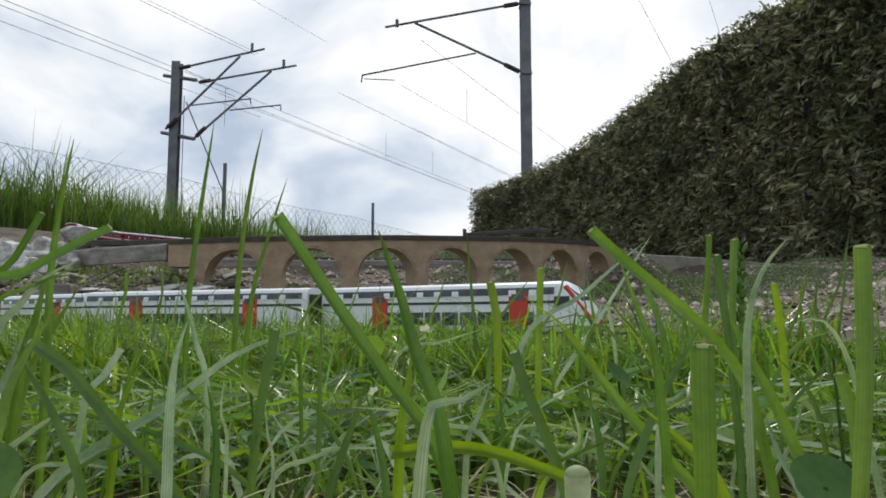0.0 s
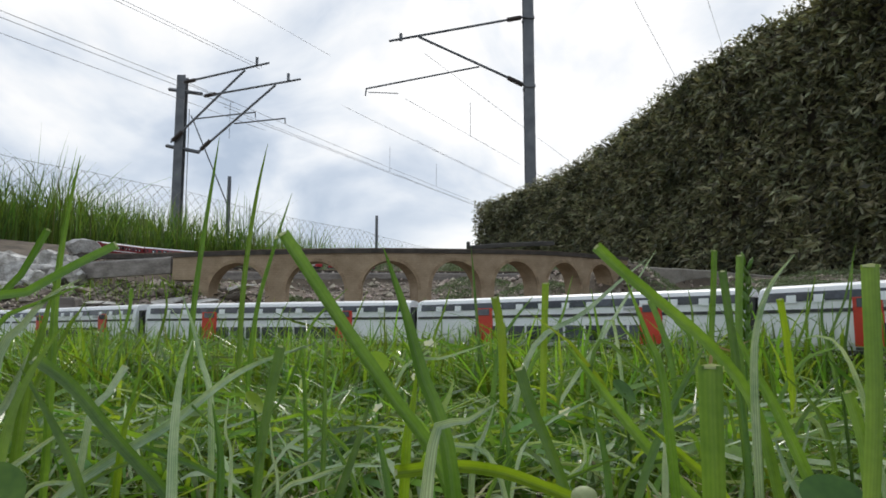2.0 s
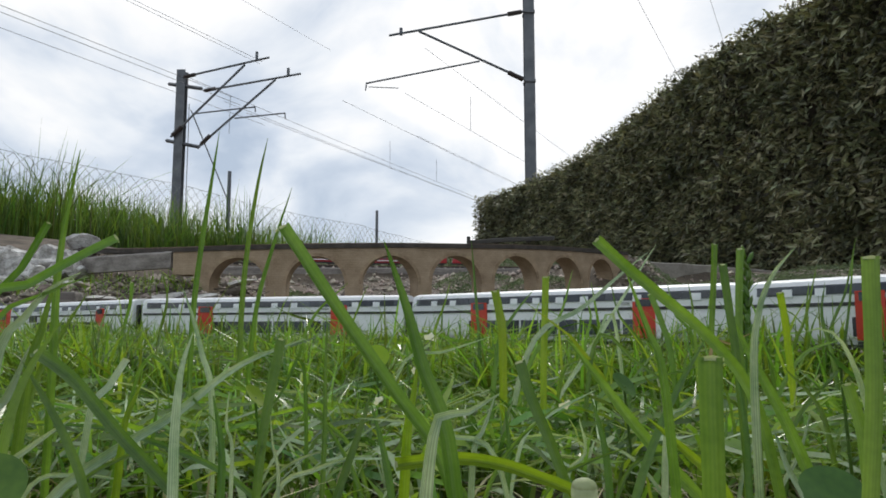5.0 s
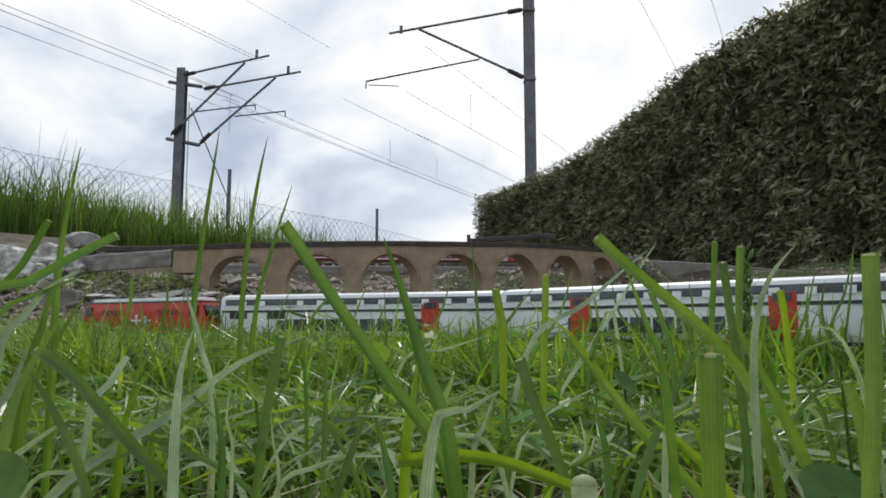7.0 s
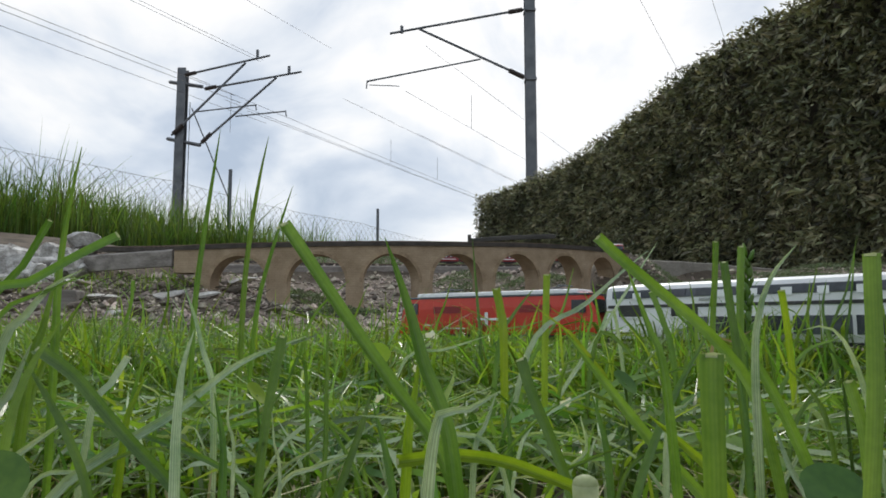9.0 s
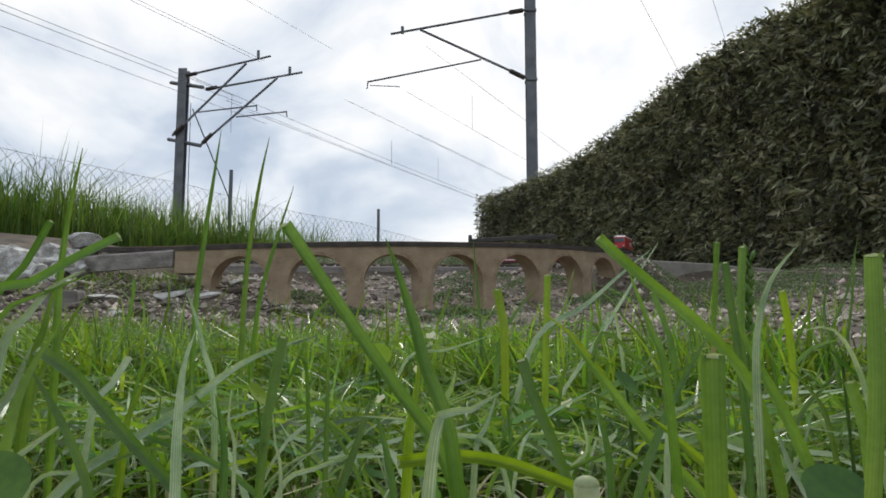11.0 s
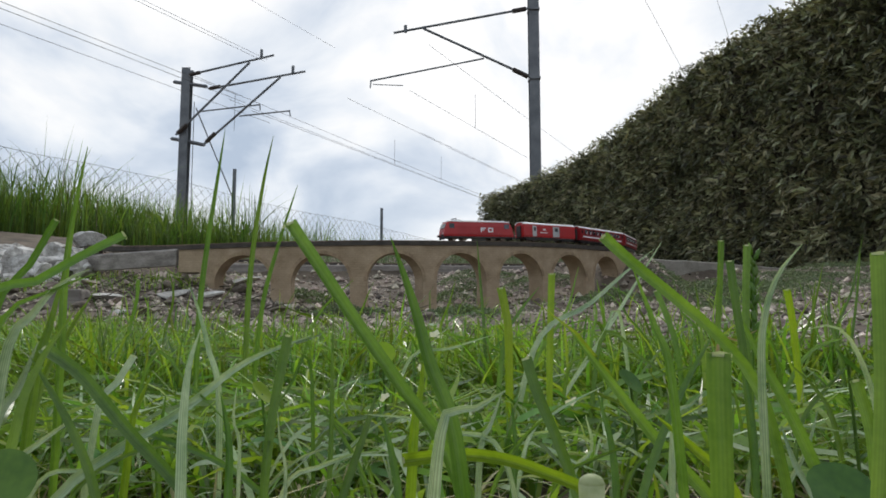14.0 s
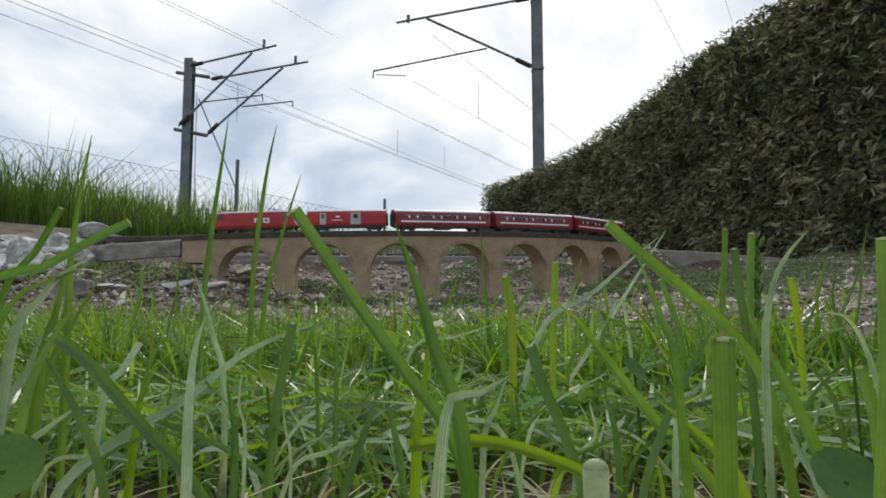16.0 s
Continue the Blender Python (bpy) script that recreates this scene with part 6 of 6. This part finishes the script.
grass_blade([(0.0576, 0.1320, -0.0010), (0.0541, 0.1360, 0.0181), (0.0483, 0.1400, 0.0258), (0.0420, 0.1440, 0.0320)], 0.0026, M_BRIGHT)
grass_blade([(0.0375, 0.1480, -0.0010), (0.0411, 0.1520, 0.0132), (0.0475, 0.1573, 0.0252), (0.0555, 0.1627, 0.0371), (0.0641, 0.1680, 0.0484)], 0.0021, M_DEEP)
grass_blade([(0.0306, 0.1560, -0.0010), (0.0287, 0.1600, 0.0125), (0.0251, 0.1633, 0.0243), (0.0214, 0.1667, 0.0341), (0.0193, 0.1700, 0.0419)], 0.0027, M_DEEP, cut=True)
grass_blade([(0.0461, 0.1480, -0.0010), (0.0484, 0.1520, 0.0284), (0.0522, 0.1520, 0.0329), (0.0554, 0.1520, 0.0358)], 0.0016, M_PALE)
grass_blade([(0.0367, 0.0940, -0.0010), (0.0372, 0.0980, 0.0182), (0.0380, 0.0990, 0.0329), (0.0387, 0.1000, 0.0458)], 0.0033, M_BLADE, cut=True)
grass_blade([(0.0882, 0.1610, -0.0010), (0.0865, 0.1650, 0.0126), (0.0820, 0.1700, 0.0285), (0.0781, 0.1750, 0.0409), (0.0751, 0.1800, 0.0529)], 0.0032, M_BLADE)
grass_blade([(0.0773, 0.1800, -0.0010), (0.0786, 0.1840, 0.0412), (0.0807, 0.1880, 0.0561), (0.0834, 0.1920, 0.0718)], 0.0020, M_BLADE, cut=True)
grass_blade([(0.0946, 0.2460, -0.0010), (0.0965, 0.2500, 0.0420), (0.0998, 0.2550, 0.0623), (0.1030, 0.2600, 0.0813)], 0.0022, M_BLADE, cut=True)
grass_blade([(0.0744, 0.1720, -0.0010), (0.0745, 0.1760, 0.0388), (0.0746, 0.1800, 0.0543), (0.0749, 0.1840, 0.0667)], 0.0021, M_DEEP, cut=True)
grass_blade([(0.0622, 0.1400, -0.0010), (0.0638, 0.1440, 0.0385), (0.0665, 0.1467, 0.0518), (0.0712, 0.1493, 0.0606), (0.0782, 0.1520, 0.0675)], 0.0019, M_PALE)
grass_blade([(0.0581, 0.0960, -0.0010), (0.0594, 0.1000, 0.0175), (0.0631, 0.1025, 0.0418), (0.0656, 0.1050, 0.0607)], 0.0025, M_BLADE, cut=True)
grass_blade([(0.2249, 0.3960, -0.0010), (0.2280, 0.4000, 0.0245), (0.2376, 0.4050, 0.0630), (0.2454, 0.4100, 0.0966)], 0.0017, M_BLADE)
grass_blade([(0.2126, 0.3960, -0.0010), (0.2212, 0.4000, 0.0436), (0.2354, 0.4050, 0.0696), (0.2472, 0.4100, 0.1034)], 0.0017, M_DEEP)
grass_blade([(0.0992, 0.1560, -0.0010), (0.0969, 0.1600, 0.0298), (0.0931, 0.1600, 0.0436), (0.0886, 0.1600, 0.0494), (0.0831, 0.1600, 0.0490)], 0.0016, M_PALE)
grass_blade([(0.1144, 0.2560, -0.0010), (0.1225, 0.2600, 0.0212), (0.1365, 0.2650, 0.0394), (0.1558, 0.2700, 0.0457)], 0.0019, M_BLADE)
grass_blade([(0.0816, 0.1320, -0.0010), (0.0817, 0.1360, 0.0161), (0.0820, 0.1380, 0.0293), (0.0808, 0.1400, 0.0389)], 0.0022, M_BLADE, cut=True)
grass_blade([(0.1240, 0.2460, -0.0010), (0.1236, 0.2500, 0.0440), (0.1230, 0.2500, 0.0540), (0.1220, 0.2500, 0.0625)], 0.0025, M_BRIGHT, cut=True)
grass_blade([(0.0703, 0.1880, -0.0010), (0.0738, 0.1920, 0.0423), (0.0795, 0.1920, 0.0457), (0.0849, 0.1920, 0.0485)], 0.0014, M_DRY1)
grass_blade([(-0.0852, 0.2960, -0.0010), (-0.0861, 0.3000, 0.0452), (-0.0875, 0.3100, 0.0776), (-0.0857, 0.3200, 0.1157), (-0.0841, 0.3300, 0.1415)], 0.0027, M_BLADE)
grass_blade([(-0.0878, 0.3160, -0.0010), (-0.0852, 0.3200, 0.0551), (-0.0807, 0.3300, 0.0875), (-0.0739, 0.3400, 0.1192)], 0.0024, M_BLADE)
grass_blade([(-0.1129, 0.3160, -0.0010), (-0.1136, 0.3200, 0.0551), (-0.1149, 0.3350, 0.0992), (-0.1144, 0.3500, 0.1509)], 0.0029, M_BLADE)
grass_blade([(-0.0245, 0.1480, -0.0010), (-0.0225, 0.1520, 0.0121), (-0.0178, 0.1560, 0.0266), (-0.0156, 0.1600, 0.0360)], 0.0021, M_DEEP)
grass_blade([(-0.0096, 0.1560, -0.0010), (-0.0108, 0.1600, 0.0113), (-0.0130, 0.1640, 0.0216), (-0.0163, 0.1680, 0.0320)], 0.0019, M_DEEP)
grass_blade([(0.0687, 0.1560, -0.0010), (0.0692, 0.1600, 0.0101), (0.0707, 0.1640, 0.0254), (0.0706, 0.1680, 0.0406)], 0.0016, M_DEEP)
grass_blade([(0.0718, 0.1560, -0.0010), (0.0719, 0.1600, 0.0113), (0.0719, 0.1600, 0.0223), (0.0721, 0.1600, 0.0298)], 0.0013, M_BLADE, cut=True)
grass_blade([(-0.0669, 0.1400, -0.0010), (-0.0706, 0.1440, 0.0152), (-0.0767, 0.1467, 0.0269), (-0.0837, 0.1493, 0.0358), (-0.0902, 0.1520, 0.0427)], 0.0021, M_DEEP)
grass_blade([(-0.0966, 0.1480, -0.0010), (-0.0939, 0.1520, 0.0179), (-0.0895, 0.1560, 0.0242), (-0.0820, 0.1600, 0.0304)], 0.0016, M_PALE)
grass_blade([(-0.0848, 0.1480, -0.0010), (-0.0793, 0.1520, 0.0141), (-0.0702, 0.1547, 0.0214), (-0.0615, 0.1573, 0.0230), (-0.0566, 0.1600, 0.0162)], 0.0010, M_DEEP)
grass_blade([(-0.1031, 0.1560, -0.0010), (-0.1022, 0.1600, 0.0273), (-0.1007, 0.1650, 0.0343), (-0.0991, 0.1700, 0.0459)], 0.0026, M_PALE)
grass_blade([(-0.0705, 0.1720, -0.0010), (-0.0710, 0.1760, 0.0061), (-0.0730, 0.1800, 0.0188), (-0.0733, 0.1840, 0.0325)], 0.0015, M_BLADE)
grass_blade([(-0.0281, 0.3260, -0.0010), (-0.0170, 0.3300, 0.0342), (0.0016, 0.3400, 0.0386), (0.0248, 0.3500, 0.0455)], 0.0017, M_PALE)
grass_blade([(0.0288, 0.1720, -0.0010), (0.0314, 0.1760, 0.0141), (0.0357, 0.1760, 0.0195), (0.0345, 0.1760, 0.0277)], 0.0011, M_PALE)
grass_blade([(0.0397, 0.1640, -0.0010), (0.0397, 0.1680, 0.0081), (0.0397, 0.1720, 0.0216), (0.0374, 0.1760, 0.0332)], 0.0020, M_DEEP)
grass_blade([(0.0149, 0.1640, -0.0010), (0.0153, 0.1680, 0.0081), (0.0165, 0.1720, 0.0202), (0.0160, 0.1760, 0.0305)], 0.0016, M_DEEP)
grass_blade([(0.0797, 0.1480, -0.0010), (0.0782, 0.1520, 0.0121), (0.0759, 0.1560, 0.0194), (0.0751, 0.1600, 0.0273)], 0.0017, M_PALE)
grass_blade([(0.0348, 0.1560, -0.0010), (0.0424, 0.1600, 0.0186), (0.0552, 0.1600, 0.0223), (0.0691, 0.1600, 0.0205)], 0.0010, M_DEEP)
grass_blade([(0.0481, 0.2460, -0.0010), (0.0556, 0.2500, 0.0460), (0.0681, 0.2450, 0.0383), (0.0798, 0.2400, 0.0290)], 0.0018, M_DEEP)
grass_blade([(0.0892, 0.1880, -0.0010), (0.0955, 0.1920, 0.0227), (0.1059, 0.1960, 0.0329), (0.1158, 0.2000, 0.0404)], 0.0014, M_DEEP)
grass_blade([(-0.1042, 0.1720, -0.0010), (-0.1018, 0.1760, 0.0332), (-0.0978, 0.1800, 0.0471), (-0.0932, 0.1840, 0.0589)], 0.0018, M_BLADE)
grass_blade([(-0.1049, 0.1480, -0.0010), (-0.0985, 0.1520, 0.0476), (-0.0879, 0.1560, 0.0576), (-0.0813, 0.1600, 0.0614)], 0.0018, M_BLADE)
grass_blade([(-0.0860, 0.3960, -0.0010), (-0.0816, 0.4000, 0.0308), (-0.0743, 0.4100, 0.0566), (-0.0560, 0.4200, 0.0772)], 0.0021, M_BLADE)
grass_blade([(0.0956, 0.3960, -0.0010), (0.0935, 0.4000, 0.0308), (0.0899, 0.4000, 0.0532), (0.0865, 0.4000, 0.0759)], 0.0023, M_BLADE)
grass_blade([(0.1349, 0.3960, -0.0010), (0.1385, 0.4000, 0.0308), (0.1443, 0.4000, 0.0564), (0.1425, 0.4000, 0.0759)], 0.0023, M_BLADE)
grass_blade([(0.2114, 0.3960, -0.0010), (0.2107, 0.4000, 0.0308), (0.2097, 0.4000, 0.0564), (0.2121, 0.4000, 0.0759)], 0.0023, M_BLADE)
grass_blade([(0.0076, 0.1480, -0.0010), (0.0055, 0.1520, 0.0141), (0.0019, 0.1520, 0.0179), (-0.0017, 0.1520, 0.0202)], 0.0015, M_DEEP)
grass_blade([(-0.0344, 0.1800, -0.0010), (-0.0324, 0.1840, 0.0066), (-0.0259, 0.1880, 0.0175), (-0.0128, 0.1920, 0.0272)], 0.0009, M_PALE)
grass_blade([(-0.0500, 0.1720, -0.0010), (-0.0455, 0.1760, 0.0085), (-0.0367, 0.1760, 0.0168), (-0.0257, 0.1760, 0.0209)], 0.0009, M_PALE)
grass_blade([(0.0581, 0.1720, -0.0010), (0.0548, 0.1760, 0.0085), (0.0478, 0.1800, 0.0175), (0.0359, 0.1840, 0.0224)], 0.0010, M_PALE)
grass_blade([(0.0700, 0.1720, -0.0010), (0.0761, 0.1760, 0.0195), (0.0861, 0.1760, 0.0250), (0.0986, 0.1760, 0.0236)], 0.0010, M_PALE)
grass_blade([(0.0745, 0.1640, -0.0010), (0.0787, 0.1680, 0.0104), (0.0866, 0.1720, 0.0202), (0.0920, 0.1760, 0.0291)], 0.0011, M_PALE)
grass_blade([(0.0160, 0.1800, -0.0010), (0.0213, 0.1840, 0.0210), (0.0301, 0.1880, 0.0277), (0.0424, 0.1920, 0.0332)], 0.0011, M_PALE)
grass_blade([(0.0211, 0.1640, -0.0010), (0.0259, 0.1680, 0.0132), (0.0340, 0.1680, 0.0183), (0.0447, 0.1680, 0.0222)], 0.0010, M_BLADE)
grass_blade([(0.0071, 0.1640, -0.0010), (0.0114, 0.1680, 0.0132), (0.0186, 0.1720, 0.0229), (0.0289, 0.1760, 0.0305)], 0.0011, M_BLADE)
grass_blade([(-0.0164, 0.1720, -0.0010), (-0.0200, 0.1760, 0.0114), (-0.0263, 0.1800, 0.0216), (-0.0329, 0.1840, 0.0296)], 0.0012, M_BLADE)
grass_blade([(-0.0847, 0.1800, -0.0010), (-0.0774, 0.1840, 0.0412), (-0.0653, 0.1800, 0.0343), (-0.0537, 0.1760, 0.0250)], 0.0010, M_BLADE)
grass_blade([(-0.0964, 0.1560, -0.0010), (-0.0912, 0.1600, 0.0149), (-0.0825, 0.1600, 0.0174), (-0.0699, 0.1600, 0.0162)], 0.0011, M_PALE)
grass_blade([(-0.0346, 0.1880, -0.0010), (-0.0376, 0.1920, 0.0408), (-0.0426, 0.1880, 0.0321), (-0.0503, 0.1840, 0.0239)], 0.0011, M_DEEP)
grass_blade([(0.0430, 0.2760, -0.0010), (0.0485, 0.2800, 0.0322), (0.0576, 0.2800, 0.0366), (0.0732, 0.2800, 0.0333)], 0.0016, M_BLADE)
grass_blade([(0.0613, 0.2460, -0.0010), (0.0671, 0.2500, 0.0262), (0.0768, 0.2550, 0.0317), (0.0951, 0.2600, 0.0355)], 0.0016, M_BLADE)
grass_blade([(0.1277, 0.2660, -0.0010), (0.1268, 0.2700, 0.0328), (0.1255, 0.2750, 0.0456), (0.1169, 0.2800, 0.0545)], 0.0018, M_BLADE)
grass_blade([(0.0742, 0.2760, -0.0010), (0.0693, 0.2800, 0.0545), (0.0612, 0.2750, 0.0456), (0.0489, 0.2700, 0.0307)], 0.0016, M_PALE)
grass_blade([(0.1013, 0.1800, -0.0010), (0.1003, 0.1840, 0.0239), (0.0985, 0.1880, 0.0321), (0.0934, 0.1920, 0.0393)], 0.0015, M_BLADE)
grass_blade([(0.1184, 0.3160, -0.0010), (0.1150, 0.3200, 0.0449), (0.1094, 0.3250, 0.0552), (0.1076, 0.3300, 0.0713)], 0.0019, M_BLADE)
grass_blade([(0.1682, 0.2960, -0.0010), (0.1677, 0.3000, 0.0356), (0.1668, 0.3050, 0.0549), (0.1717, 0.3100, 0.0700)], 0.0020, M_DEEP)
grass_blade([(0.1705, 0.3560, -0.0010), (0.1781, 0.3600, 0.0328), (0.1907, 0.3650, 0.0559), (0.2010, 0.3700, 0.0830)], 0.0018, M_BLADE)
grass_blade([(0.0968, 0.3160, -0.0010), (0.0917, 0.3200, 0.0398), (0.0831, 0.3250, 0.0552), (0.0808, 0.3300, 0.0713)], 0.0019, M_DEEP)
grass_blade([(-0.0088, 0.4160, -0.0010), (-0.0047, 0.4200, 0.0433), (0.0020, 0.4200, 0.0635), (0.0055, 0.4200, 0.0772)], 0.0021, M_BLADE)
grass_blade([(-0.1934, 0.4160, -0.0010), (-0.1909, 0.4200, 0.0433), (-0.1869, 0.4200, 0.0635), (-0.1865, 0.4200, 0.0772)], 0.0021, M_BLADE, cut=True)
grass_blade([(-0.1836, 0.4460, -0.0010), (-0.1810, 0.4500, 0.0428), (-0.1767, 0.4500, 0.0681), (-0.1811, 0.4500, 0.0864)], 0.0023, M_BLADE)
grass_blade([(-0.0637, 0.4460, -0.0010), (-0.0595, 0.4500, 0.0428), (-0.0525, 0.4500, 0.0645), (-0.0472, 0.4500, 0.0773)], 0.0019, M_BLADE)
grass_blade([(0.0722, 0.3560, -0.0010), (0.0741, 0.3600, 0.0385), (0.0775, 0.3600, 0.0558), (0.0734, 0.3600, 0.0674)], 0.0021, M_BLADE)


# ---------- motion of the trains ----------
def ride(line, s, span):
    """The pose of a vehicle whose middle is s along the line, carried on two bogies span apart."""
    a, b = line.at(s - span / 2), line.at(s + span / 2)
    d = b - a
    yaw, pitch = math.atan2(d.y, d.x), math.atan2(d.z, math.hypot(d.x, d.y))
    return Matrix.Translation((a + b) / 2) @ Euler((0, -pitch, yaw)).to_matrix().to_4x4()


# how far the head of the mountain train has come along its line, as a polynomial of the seconds
HEAD = (2.76797e-06, 7.87464e-05, -2.42727e-05, 0.155577, 2.29022)
INTERCITY_SPEED = 0.2021
INTERCITY_HEAD = 2.8948


def motions():
    ts = [k * 0.25 for k in range(65)]
    back = 0.0
    for k, car in enumerate(intercity):
        length = COACH + 0.004 if k < 6 else 0.209
        mid = back + length / 2
        span = 0.22 if k < 6 else 0.113
        walk(car, [(t, ride(front_line, INTERCITY_HEAD + INTERCITY_SPEED * t - mid, span)) for t in ts])
        back += length
    back = 0.0
    for k, car in enumerate(mountain):
        length = (0.202, 0.182, 0.232, 0.232, 0.232)[k]
        span = (0.100, 0.117, 0.161, 0.161, 0.161)[k]
        mid = back + length / 2
        walk(car, [(t, ride(upper_line, float(np.polyval(HEAD, t)) - mid, span)) for t in ts])
        back += length


motions()
